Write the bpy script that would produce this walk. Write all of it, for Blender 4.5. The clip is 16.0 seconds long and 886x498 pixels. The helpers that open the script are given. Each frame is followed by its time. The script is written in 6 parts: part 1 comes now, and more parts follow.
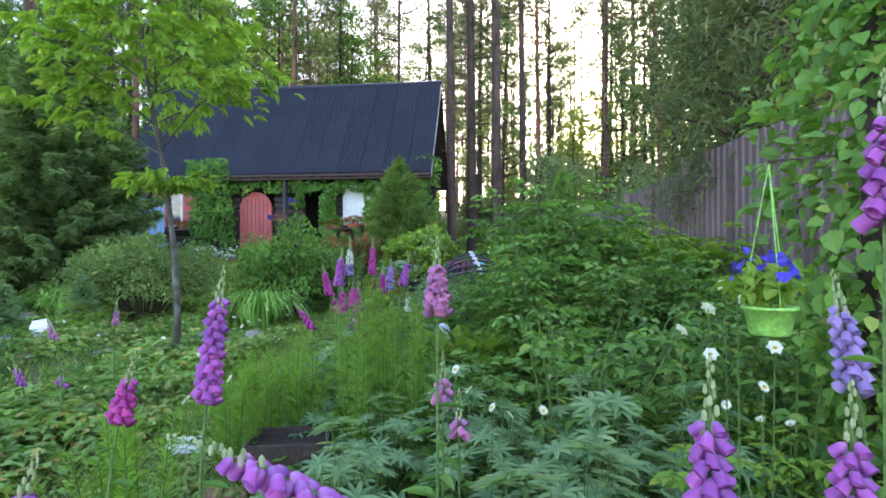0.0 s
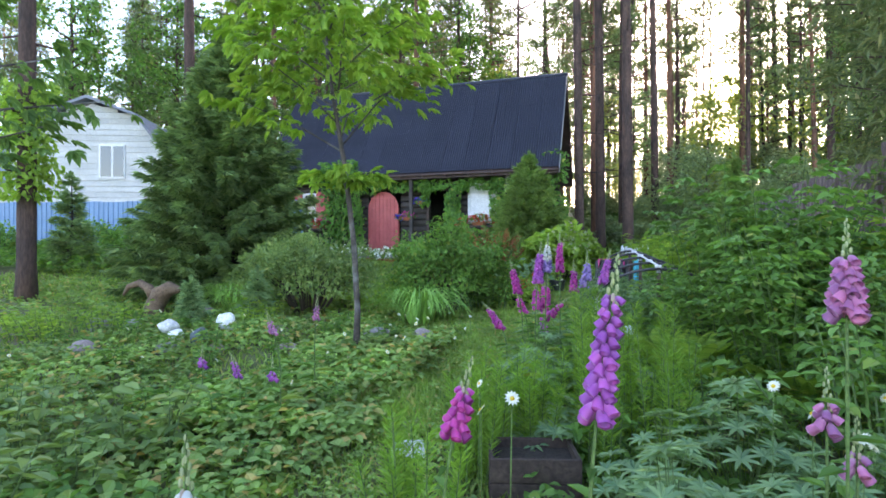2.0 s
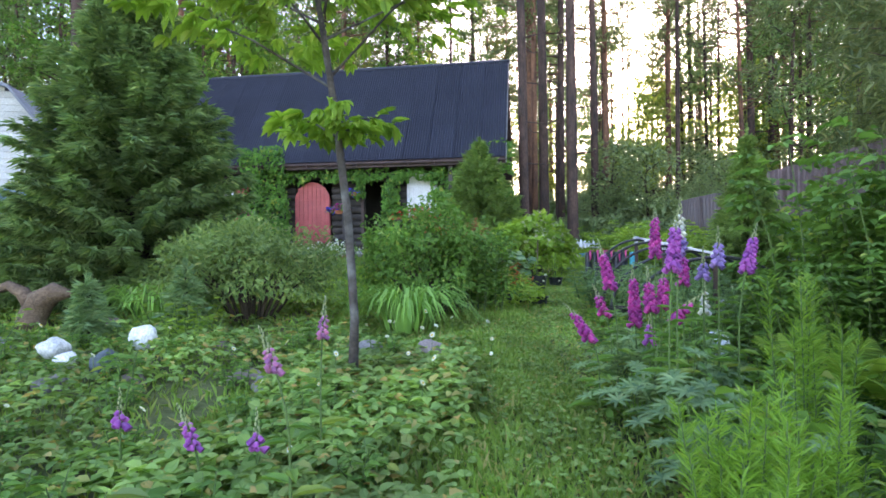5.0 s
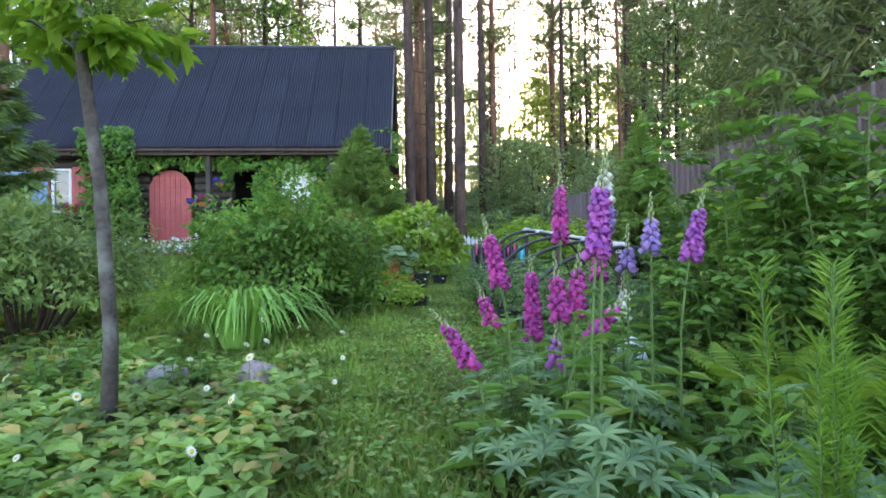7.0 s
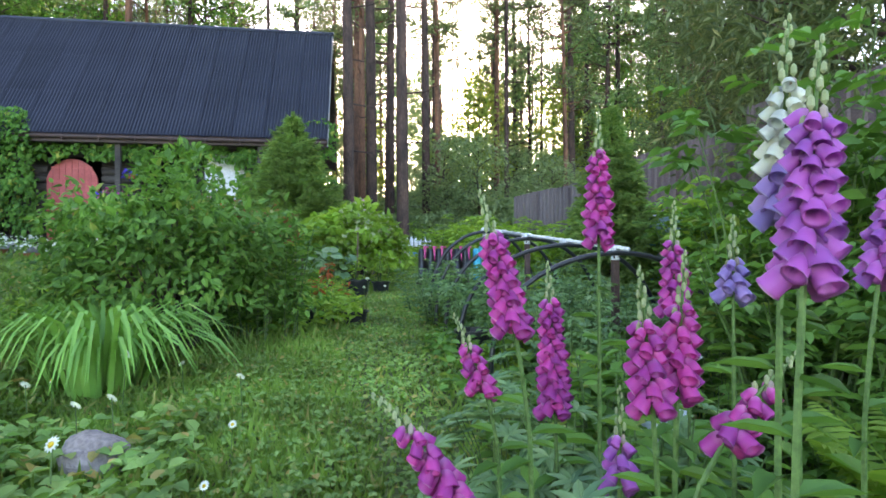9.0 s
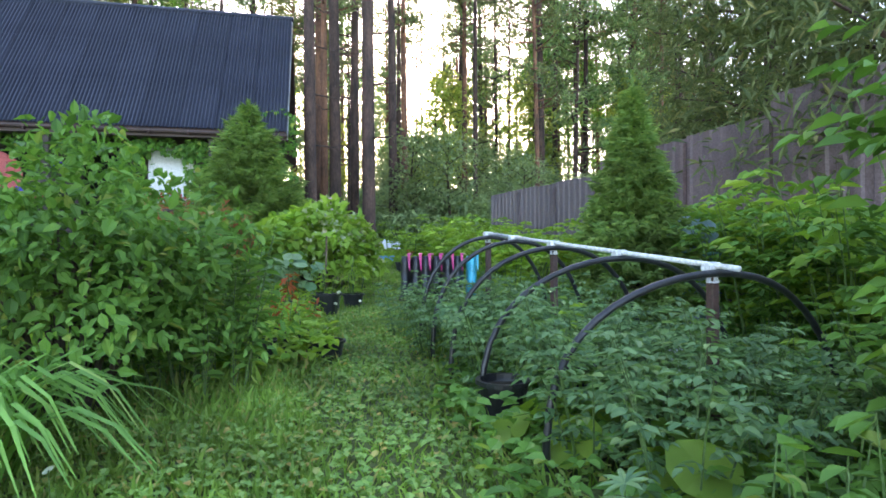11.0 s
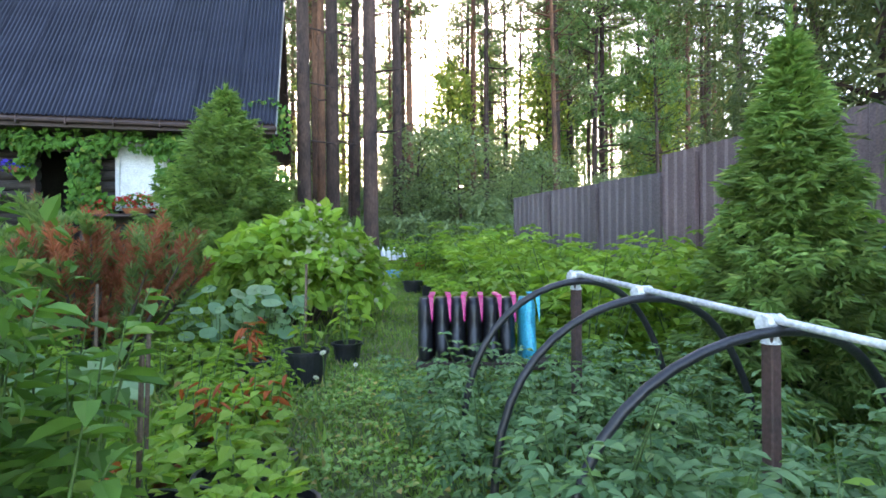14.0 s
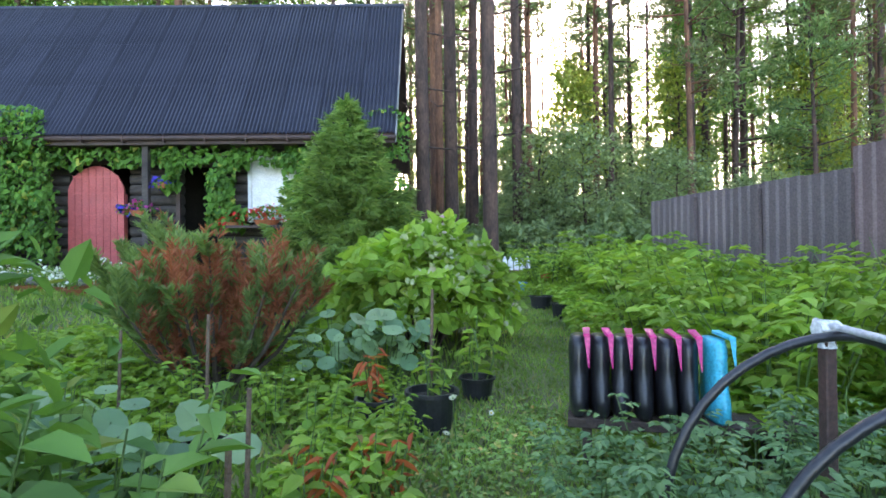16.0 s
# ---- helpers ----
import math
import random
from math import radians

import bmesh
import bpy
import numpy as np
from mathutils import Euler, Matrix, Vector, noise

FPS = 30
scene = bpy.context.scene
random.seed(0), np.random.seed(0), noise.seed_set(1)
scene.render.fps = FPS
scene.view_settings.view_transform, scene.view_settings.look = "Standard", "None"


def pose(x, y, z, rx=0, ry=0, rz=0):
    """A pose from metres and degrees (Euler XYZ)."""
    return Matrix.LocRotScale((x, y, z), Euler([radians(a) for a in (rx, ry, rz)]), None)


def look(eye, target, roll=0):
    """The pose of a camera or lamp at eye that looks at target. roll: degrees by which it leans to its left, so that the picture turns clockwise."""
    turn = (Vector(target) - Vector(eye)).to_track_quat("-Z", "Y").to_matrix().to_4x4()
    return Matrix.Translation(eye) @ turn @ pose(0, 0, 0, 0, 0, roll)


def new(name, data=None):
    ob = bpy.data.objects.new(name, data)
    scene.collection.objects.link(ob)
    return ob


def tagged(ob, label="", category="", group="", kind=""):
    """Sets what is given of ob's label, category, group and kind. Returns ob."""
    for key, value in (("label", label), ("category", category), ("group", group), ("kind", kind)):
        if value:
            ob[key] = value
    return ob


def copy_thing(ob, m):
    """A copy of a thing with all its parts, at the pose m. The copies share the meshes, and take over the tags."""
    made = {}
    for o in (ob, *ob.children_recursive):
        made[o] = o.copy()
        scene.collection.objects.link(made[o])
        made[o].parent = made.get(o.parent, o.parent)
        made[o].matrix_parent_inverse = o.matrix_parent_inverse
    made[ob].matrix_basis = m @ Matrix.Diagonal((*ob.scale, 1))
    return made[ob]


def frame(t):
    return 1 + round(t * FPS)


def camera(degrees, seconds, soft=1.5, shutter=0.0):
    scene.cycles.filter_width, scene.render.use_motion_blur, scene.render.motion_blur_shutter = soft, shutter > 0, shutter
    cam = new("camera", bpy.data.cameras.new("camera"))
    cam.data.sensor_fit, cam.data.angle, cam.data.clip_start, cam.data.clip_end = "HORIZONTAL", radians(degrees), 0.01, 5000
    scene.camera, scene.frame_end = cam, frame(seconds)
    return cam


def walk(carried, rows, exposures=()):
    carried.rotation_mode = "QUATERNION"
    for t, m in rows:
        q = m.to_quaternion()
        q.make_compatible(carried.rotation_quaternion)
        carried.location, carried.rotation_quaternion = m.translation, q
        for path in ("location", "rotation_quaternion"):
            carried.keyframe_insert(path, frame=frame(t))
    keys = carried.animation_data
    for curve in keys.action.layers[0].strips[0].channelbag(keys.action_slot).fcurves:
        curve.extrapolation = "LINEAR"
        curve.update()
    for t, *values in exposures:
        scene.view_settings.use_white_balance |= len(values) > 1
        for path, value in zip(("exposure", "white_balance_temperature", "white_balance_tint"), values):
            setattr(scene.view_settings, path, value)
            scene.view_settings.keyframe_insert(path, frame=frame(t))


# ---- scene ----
cam = camera(76.9, 16.0, soft=1.7)
METRES, EYE = 9.5, 1.3
ROWS = [
    (0.0, 0.0, 0.0, 0.0, 0.0, 0.4, 0.05),
    (0.5, -0.0141, 0.0042, -0.0005, 2.07, 0.38, -0.04),
    (1.0, -0.0384, 0.0103, -0.0009, 5.18, 0.39, -0.09),
    (1.5, -0.06, 0.0167, -0.0018, 8.08, 0.34, -0.02),
    (2.0, -0.0849, 0.0294, -0.0031, 10.8, 0.31, 0.12),
    (2.5, -0.1147, 0.0464, -0.0018, 12.95, 0.19, 0.19),
    (3.0, -0.1508, 0.0664, -0.0076, 13.83, 0.35, 0.27),
    (3.5, -0.178, 0.0905, -0.0056, 12.88, 0.34, 0.32),
    (4.0, -0.1932, 0.1304, -0.0098, 10.63, 0.13, 0.59),
    (4.5, -0.2044, 0.1648, -0.0165, 6.99, 0.19, 0.62),
    (5.0, -0.2109, 0.195, -0.0168, 1.93, 0.24, 0.5),
    (7.5, -0.1683, 0.3586, -0.0273, -10.48, 0.1, 0.49),
    (8.0, -0.1637, 0.3903, -0.0274, -11.85, 0.09, 0.33),
    (8.5, -0.1635, 0.4202, -0.0244, -13.59, 0.12, 0.2),
    (9.0, -0.1617, 0.4476, -0.0237, -15.34, 0.21, 0.2),
    (9.5, -0.155, 0.4774, -0.019, -16.63, 0.12, 0.26),
    (10.75, -0.162, 0.5575, -0.014, -18.9, 0.11, 0.28),
    (12.0, -0.1268, 0.6435, -0.0067, -20.52, 0.11, 0.29),
    (12.5, -0.127, 0.6828, 0.0031, -20.38, 0.0, 0.19),
    (13.0, -0.1248, 0.7184, 0.0074, -20.07, 0.09, 0.23),
    (13.5, -0.1158, 0.7564, 0.0135, -19.57, -0.0, 0.33),
    (14.0, -0.1108, 0.7911, 0.0146, -19.13, 0.09, 0.35),
    (14.5, -0.1098, 0.8251, 0.0231, -18.55, 0.06, 0.27),
    (15.0, -0.1091, 0.8491, 0.0269, -17.05, 0.24, 0.33),
    (15.5, -0.1098, 0.8626, 0.0268, -12.92, 0.36, 0.39),
    (16.0, -0.1098, 0.8658, 0.0279, -7.38, 0.58, 0.54),
]
walk(cam, [(t, pose(0, 0, EYE) @ pose(METRES * x, METRES * y, METRES * z, 90 + pitch, roll, yaw)) for t, x, y, z, yaw, pitch, roll in ROWS],
     exposures=[(0.0, 3.0, 6750.0, 23.0), (3.5, 2.95, 6850.0, 27.0), (5.0, 3.05, 6900.0, 28.0), (9.0, 3.12, 7000.0, 21.0), (12.0, 3.25, 6800.0, 22.0), (16.0, 3.32, 6800.0, 22.0)])

# ---- light: a low evening sun behind the pines, and the open sky ----
SUN_AZ, SUN_EL = 16.5, 14.5          # degrees clockwise from +y, above the horizon
world = bpy.data.worlds.new("sky")
scene.world = world
world.use_nodes = True
wn = world.node_tree
sky = wn.nodes.new("ShaderNodeTexSky")
sky.sky_type = "NISHITA"
sky.sun_disc = False
sky.sun_elevation, sky.sun_rotation = radians(SUN_EL), radians(SUN_AZ)
sky.air_density, sky.dust_density, sky.ozone_density = 1.0, 1.2, 1.5
bg = wn.nodes["Background"]
bg.inputs["Strength"].default_value = 0.15
wn.links.new(sky.outputs[0], bg.inputs["Color"])
sun_dir = Vector((math.sin(radians(SUN_AZ)) * math.cos(radians(SUN_EL)), math.cos(radians(SUN_AZ)) * math.cos(radians(SUN_EL)), math.sin(radians(SUN_EL))))
sun = new("sun", bpy.data.lights.new("sun", "SUN"))
sun.data.energy, sun.data.angle, sun.data.color = 3.0, radians(0.6), (1.0, 0.82, 0.62)
sun.matrix_world = look(sun_dir * 100, (0, 0, 0))

# ---- materials ----
def material(name, rough=0.8, metal=0.0):
    m = bpy.data.materials.new(name)
    m.use_nodes = True
    n = m.node_tree.nodes
    b = n["Principled BSDF"]
    b.inputs["Roughness"].default_value, b.inputs["Metallic"].default_value = rough, metal
    return m, m.node_tree, b


def noise_node(nt, scale, detail=4.0, vector=None, stretch=None):
    n = nt.nodes.new("ShaderNodeTexNoise")
    n.inputs["Scale"].default_value, n.inputs["Detail"].default_value = scale, detail
    co = nt.nodes.new("ShaderNodeTexCoord")
    if stretch:
        mp = nt.nodes.new("ShaderNodeMapping")
        mp.inputs["Scale"].default_value = stretch
        nt.links.new(co.outputs["Object"], mp.inputs["Vector"])
        nt.links.new(mp.outputs[0], n.inputs["Vector"])
    else:
        nt.links.new(co.outputs["Object"], n.inputs["Vector"])
    return n


def ramp(nt, source, stops):
    r = nt.nodes.new("ShaderNodeValToRGB")
    while len(r.color_ramp.elements) < len(stops):
        r.color_ramp.elements.new(0.5)
    for e, (p, c) in zip(r.color_ramp.elements, stops):
        e.position, e.color = p, (*c, 1)
    nt.links.new(source, r.inputs["Fac"])
    return r


def mixed(nt, fac, a, b, mode="MIX"):
    m = nt.nodes.new("ShaderNodeMix")
    m.data_type, m.blend_type = "RGBA", mode
    for sock, val in ((m.inputs[0], fac), (m.inputs[6], a), (m.inputs[7], b)):
        if hasattr(val, "is_linked"):
            nt.links.new(val, sock)
        elif isinstance(val, (int, float)):
            sock.default_value = val
        else:
            sock.default_value = (*val, 1)
    return m.outputs[2]


def surface(name, c1, c2, scale=8.0, fine=60.0, rough=0.8, bump=0.3, metal=0.0, stretch=None, dirt=None):
    """Two-scale mottled surface with relief."""
    m, nt, b = material(name, rough, metal)
    n1, n2 = noise_node(nt, scale, 5, stretch=stretch), noise_node(nt, fine, 3, stretch=stretch)
    col = ramp(nt, n1.outputs["Fac"], [(0.3, c1), (0.7, c2)]).outputs[0]
    g = ramp(nt, n2.outputs["Fac"], [(0.25, (0.6, 0.6, 0.6)), (0.75, (1.25, 1.25, 1.25))]).outputs[0]
    col = mixed(nt, 1.0, col, g, "MULTIPLY")
    if dirt:
        n3 = noise_node(nt, scale * 0.35, 6)
        f = ramp(nt, n3.outputs["Fac"], [(0.5, (0, 0, 0)), (0.68, (0.8, 0.8, 0.8))]).outputs[0]
        col = mixed(nt, f, col, dirt)
    info = nt.nodes.new("ShaderNodeObjectInfo")
    v = ramp(nt, info.outputs["Random"], [(0.0, (0.85, 0.85, 0.85)), (1.0, (1.1, 1.1, 1.1))]).outputs[0]
    col = mixed(nt, 1.0, col, v, "MULTIPLY")
    nt.links.new(col, b.inputs["Base Color"])
    bp = nt.nodes.new("ShaderNodeBump")
    bp.inputs["Strength"].default_value, bp.inputs["Distance"].default_value = bump, 0.02
    nt.links.new(n2.outputs["Fac"], bp.inputs["Height"])
    nt.links.new(bp.outputs[0], b.inputs["Normal"])
    return m


def foliage(name, c1, c2, c3=None, trans=0.35, rough=0.55, patch=0.6, odd=0.93):
    """Leaves: colour differs leaf by leaf and in patches; light shines through."""
    m, nt, b = material(name, rough)
    if not name.startswith(("petal", "flower")):
        c1, c2, c3 = ((c[0] * 1.95, c[1] * 1.48, c[2] * 1.6) if c else None for c in (c1, c2, c3))
    geo = nt.nodes.new("ShaderNodeNewGeometry")
    c3 = c3 or c2
    col = ramp(nt, geo.outputs["Random Per Island"], [(0.0, c1), (0.55, c2), (odd, c2), (1.0, c3)]).outputs[0]
    n = noise_node(nt, 1.7, 3)
    g = ramp(nt, n.outputs["Fac"], [(0.3, (1 - patch / 2,) * 3), (0.7, (1 + patch / 2,) * 3)]).outputs[0]
    col = mixed(nt, 1.0, col, g, "MULTIPLY")
    nt.links.new(col, b.inputs["Base Color"])
    b.inputs["Specular IOR Level"].default_value = 0.3
    tr = nt.nodes.new("ShaderNodeBsdfTranslucent")
    nt.links.new(mixed(nt, 1.0, col, (1.25, 1.3, 0.6), "MULTIPLY"), tr.inputs["Color"])
    mx = nt.nodes.new("ShaderNodeMixShader")
    mx.inputs[0].default_value = trans
    nt.links.new(b.outputs[0], mx.inputs[1])
    nt.links.new(tr.outputs[0], mx.inputs[2])
    nt.links.new(mx.outputs[0], nt.nodes["Material Output"].inputs["Surface"])
    return m


LEAF = foliage("leaf_green", (0.035, 0.11, 0.02), (0.075, 0.2, 0.035), (0.16, 0.24, 0.05))
LEAF_FRESH = foliage("leaf_fresh", (0.08, 0.2, 0.025), (0.14, 0.28, 0.04), (0.2, 0.32, 0.06), trans=0.45)
LEAF_DULL = foliage("leaf_dull", (0.06, 0.14, 0.045), (0.11, 0.21, 0.06), (0.17, 0.25, 0.08))
LEAF_BLUE = foliage("leaf_bluegreen", (0.06, 0.155, 0.07), (0.12, 0.245, 0.105), (0.18, 0.31, 0.14))
LEAF_DARK = foliage("leaf_dark", (0.035, 0.1, 0.025), (0.07, 0.16, 0.04), (0.1, 0.2, 0.05), trans=0.45)
LEAF_VINE = foliage("leaf_vine", (0.03, 0.11, 0.02), (0.065, 0.19, 0.03), (0.2, 0.27, 0.05))
LEAF_STRAW = foliage("leaf_strawberry", (0.07, 0.17, 0.04), (0.13, 0.26, 0.065), (0.26, 0.22, 0.07), odd=0.86, patch=0.9)
LEAF_RUST = foliage("leaf_rust", (0.16, 0.07, 0.03), (0.22, 0.1, 0.05), (0.08, 0.12, 0.03))
LEAF_ORANGE = foliage("leaf_orange", (0.2, 0.06, 0.02), (0.26, 0.085, 0.025), (0.14, 0.14, 0.04))
# paler, yellower leaf green: the look of sunlight put into the colour
LEAF_SUNLIT = foliage("leaf_sunlit", (0.1, 0.19, 0.035), (0.16, 0.25, 0.05), (0.24, 0.3, 0.06), trans=0.45)
LEAF_FEATHER = foliage("leaf_feathery", (0.075, 0.2, 0.025), (0.12, 0.28, 0.04), (0.17, 0.33, 0.05), trans=0.5)
LEAF_WOOD = foliage("leaf_woodland", (0.075, 0.15, 0.075), (0.13, 0.22, 0.1), (0.18, 0.27, 0.1), trans=0.45)
LEAF_TOMATO = foliage("leaf_tomato", (0.045, 0.125, 0.05), (0.095, 0.21, 0.08), (0.15, 0.27, 0.1))
NEEDLE = foliage("needles_spruce", (0.06, 0.15, 0.035), (0.11, 0.22, 0.055), (0.18, 0.29, 0.07), trans=0.35)
NEEDLE_BIG = foliage("needles_dark_spruce", (0.05, 0.125, 0.045), (0.1, 0.2, 0.07), (0.18, 0.29, 0.1), trans=0.35)
NEEDLE_PINE = foliage("needles_pine", (0.04, 0.08, 0.03), (0.08, 0.13, 0.045), (0.14, 0.17, 0.06), trans=0.25)
GRASS = foliage("grass_blades", (0.075, 0.18, 0.03), (0.13, 0.26, 0.05), (0.24, 0.26, 0.1), trans=0.4, odd=0.85, patch=0.8)
STRAP = foliage("strap_leaves", (0.07, 0.2, 0.04), (0.12, 0.3, 0.06), (0.2, 0.36, 0.09))
STEM = surface("stems", (0.07, 0.14, 0.03), (0.12, 0.2, 0.05), 20, 80, 0.6, 0.1)
TWIG = surface("twigs", (0.06, 0.045, 0.03), (0.1, 0.075, 0.05), 15, 80, 0.9, 0.3)
BARK = surface("bark_pine", (0.04, 0.028, 0.024), (0.135, 0.078, 0.058), 4, 26, 0.95, 1.0, stretch=(1, 1, 0.35))
BARK_RED = surface("bark_red_pine", (0.09, 0.05, 0.035), (0.28, 0.13, 0.07), 3, 22, 0.95, 0.8, stretch=(1, 1, 0.3))
BARK_DARK = surface("bark_dark", (0.025, 0.02, 0.018), (0.06, 0.045, 0.038), 5, 26, 0.95, 1.0, stretch=(1, 1, 0.35))
BARK_YOUNG = surface("bark_young_tree", (0.05, 0.042, 0.035), (0.11, 0.09, 0.075), 12, 50, 0.9, 0.5, dirt=(0.3, 0.3, 0.27))
EARTH = surface("ground_turf", (0.06, 0.085, 0.022), (0.14, 0.16, 0.045), 0.9, 22, 0.95, 0.9, dirt=(0.17, 0.13, 0.075))
ROOF = surface("roof_sheet_black", (0.027, 0.029, 0.043), (0.045, 0.049, 0.068), 1.2, 30, 0.3, 0.06, dirt=(0.05, 0.055, 0.066))
LOG = surface("log_dark", (0.035, 0.028, 0.024), (0.09, 0.075, 0.065), 3, 30, 0.85, 0.6, stretch=(0.25, 1, 1))
TRIMWOOD = surface("wood_brown", (0.05, 0.03, 0.025), (0.085, 0.05, 0.042), 4, 40, 0.7, 0.3)
RED = surface("paint_red", (0.42, 0.07, 0.065), (0.5, 0.1, 0.09), 3, 40, 0.6, 0.2, dirt=(0.3, 0.06, 0.06))
WHITE = surface("paint_white", (0.7, 0.7, 0.68), (0.82, 0.82, 0.8), 5, 50, 0.6, 0.15)
STONE = surface("stone_grey", (0.2, 0.19, 0.18), (0.36, 0.33, 0.31), 7, 45, 0.9, 0.7, dirt=(0.14, 0.13, 0.1))
STONE_PINK = surface("stone_pink", (0.24, 0.19, 0.17), (0.36, 0.29, 0.26), 7, 45, 0.9, 0.7, dirt=(0.15, 0.13, 0.1))
STONE_WHITE = surface("stone_whitewashed", (0.66, 0.67, 0.66), (0.84, 0.84, 0.82), 9, 60, 0.7, 0.4)
FENCE = surface("fence_brown_metal", (0.14, 0.092, 0.09), (0.19, 0.128, 0.124), 1.5, 40, 0.5, 0.08)
FENCE_BACK = surface("fence_grey_primer", (0.12, 0.092, 0.092), (0.16, 0.125, 0.125), 1.5, 40, 0.55, 0.08)
BLUE = surface("fence_blue_metal", (0.12, 0.24, 0.4), (0.18, 0.32, 0.5), 1.2, 40, 0.5, 0.1)
SIDING = surface("siding_white", (0.46, 0.46, 0.42), (0.56, 0.56, 0.52), 1.5, 40, 0.6, 0.1)
SLATE = surface("neighbour_roof", (0.18, 0.2, 0.24), (0.25, 0.27, 0.31), 1.2, 30, 0.7, 0.2)
BLACK = surface("black_plastic", (0.014, 0.014, 0.016), (0.028, 0.028, 0.03), 8, 60, 0.35, 0.08)
RUBBER = surface("black_rubber", (0.012, 0.012, 0.013), (0.025, 0.025, 0.028), 10, 60, 0.28, 0.1)
PINK = surface("pink_rubber", (0.6, 0.03, 0.16), (0.7, 0.05, 0.24), 10, 60, 0.4, 0.1)
CYAN = surface("cyan_rubber", (0.02, 0.42, 0.55), (0.04, 0.52, 0.66), 10, 60, 0.35, 0.1)
LIME = surface("lime_plastic", (0.28, 0.62, 0.12), (0.33, 0.68, 0.16), 6, 60, 0.35, 0.05)
TERRA = surface("terracotta_plastic", (0.4, 0.12, 0.05), (0.48, 0.17, 0.07), 8, 50, 0.6, 0.2)
PIPE_WHITE = surface("pipe_white", (0.68, 0.68, 0.67), (0.8, 0.8, 0.78), 6, 60, 0.45, 0.1)
STEEL = surface("steel_post_brown", (0.06, 0.035, 0.03), (0.1, 0.05, 0.04), 8, 60, 0.6, 0.3)
WOOD_OLD = surface("driftwood", (0.12, 0.075, 0.045), (0.24, 0.16, 0.1), 5, 40, 0.9, 0.7)
WOOD_DARK = surface("crate_dark_wood", (0.04, 0.025, 0.018), (0.075, 0.05, 0.035), 5, 40, 0.85, 0.5)
BRICK = surface("brick_red", (0.3, 0.12, 0.08), (0.38, 0.17, 0.12), 8, 50, 0.9, 0.5)
SOIL = surface("soil", (0.03, 0.022, 0.015), (0.055, 0.04, 0.028), 20, 90, 1.0, 0.9)
BLUE_PLASTIC = surface("blue_plastic", (0.15, 0.42, 0.62), (0.22, 0.5, 0.7), 6, 60, 0.4, 0.1)
FABRIC = surface("white_fleece", (0.62, 0.66, 0.7), (0.78, 0.8, 0.83), 9, 90, 0.9, 0.5)
ORANGE = surface("orange_plastic", (0.5, 0.12, 0.04), (0.6, 0.18, 0.06), 8, 60, 0.5, 0.1)
# near-black colour that stands in for the shade indoors
INNER_SHADE = surface("dark_interior", (0.02, 0.018, 0.016), (0.035, 0.03, 0.026), 3, 30, 0.9, 0.1)
PETAL_PURPLE = foliage("petal_purple", (0.35, 0.06, 0.42), (0.52, 0.12, 0.55), (0.62, 0.25, 0.62), trans=0.4, patch=0.2)
PETAL_MAGENTA = foliage("petal_magenta", (0.5, 0.04, 0.3), (0.62, 0.08, 0.38), (0.7, 0.3, 0.5), trans=0.4, patch=0.2)
PETAL_WHITE = foliage("petal_white", (0.68, 0.7, 0.62), (0.8, 0.8, 0.75), (0.8, 0.8, 0.7), trans=0.3, patch=0.1)
PETAL_PINK = foliage("petal_pink", (0.6, 0.2, 0.35), (0.68, 0.28, 0.42), (0.72, 0.5, 0.45), trans=0.4, patch=0.2)
PETAL_BLUE = foliage("petal_blue", (0.06, 0.04, 0.42), (0.1, 0.07, 0.6), (0.15, 0.1, 0.6), trans=0.3, patch=0.2)
PETAL_RED = foliage("petal_red", (0.55, 0.03, 0.03), (0.65, 0.05, 0.04), (0.7, 0.1, 0.2), trans=0.3, patch=0.2)
PETAL_LILAC = foliage("petal_lilac", (0.35, 0.25, 0.5), (0.45, 0.35, 0.6), (0.55, 0.5, 0.65), trans=0.3, patch=0.2)
BUD = foliage("flower_buds", (0.28, 0.36, 0.16), (0.42, 0.45, 0.25), (0.5, 0.3, 0.38), trans=0.3, patch=0.2)
YELLOW = foliage("petal_yellow", (0.7, 0.45, 0.03), (0.8, 0.55, 0.05), trans=0.3, patch=0.1)


def petal(name, base, lip):
    """A bell flower, deep at the throat and paler at its lip."""
    m, nt, b = material(name, 0.5)
    co = nt.nodes.new("ShaderNodeTexCoord")
    sp = nt.nodes.new("ShaderNodeSeparateXYZ")
    nt.links.new(co.outputs["Object"], sp.inputs[0])
    mr = nt.nodes.new("ShaderNodeMapRange")
    mr.inputs["From Min"].default_value, mr.inputs["From Max"].default_value = 0.0, 0.048
    nt.links.new(sp.outputs["Z"], mr.inputs["Value"])
    col = ramp(nt, mr.outputs[0], [(0.0, tuple(0.5 * a + 0.5 * c for a, c in zip(base, lip))), (0.45, base), (0.9, base), (1.0, lip)]).outputs[0]
    info = nt.nodes.new("ShaderNodeObjectInfo")
    v = ramp(nt, info.outputs["Random"], [(0.0, (0.72, 0.75, 0.85)), (1.0, (1.2, 1.15, 1.1))]).outputs[0]
    col = mixed(nt, 1.0, col, v, "MULTIPLY")
    nt.links.new(col, b.inputs["Base Color"])
    tr = nt.nodes.new("ShaderNodeBsdfTranslucent")
    nt.links.new(col, tr.inputs["Color"])
    mx = nt.nodes.new("ShaderNodeMixShader")
    mx.inputs[0].default_value = 0.4
    nt.links.new(b.outputs[0], mx.inputs[1])
    nt.links.new(tr.outputs[0], mx.inputs[2])
    nt.links.new(mx.outputs[0], nt.nodes["Material Output"].inputs["Surface"])
    return m


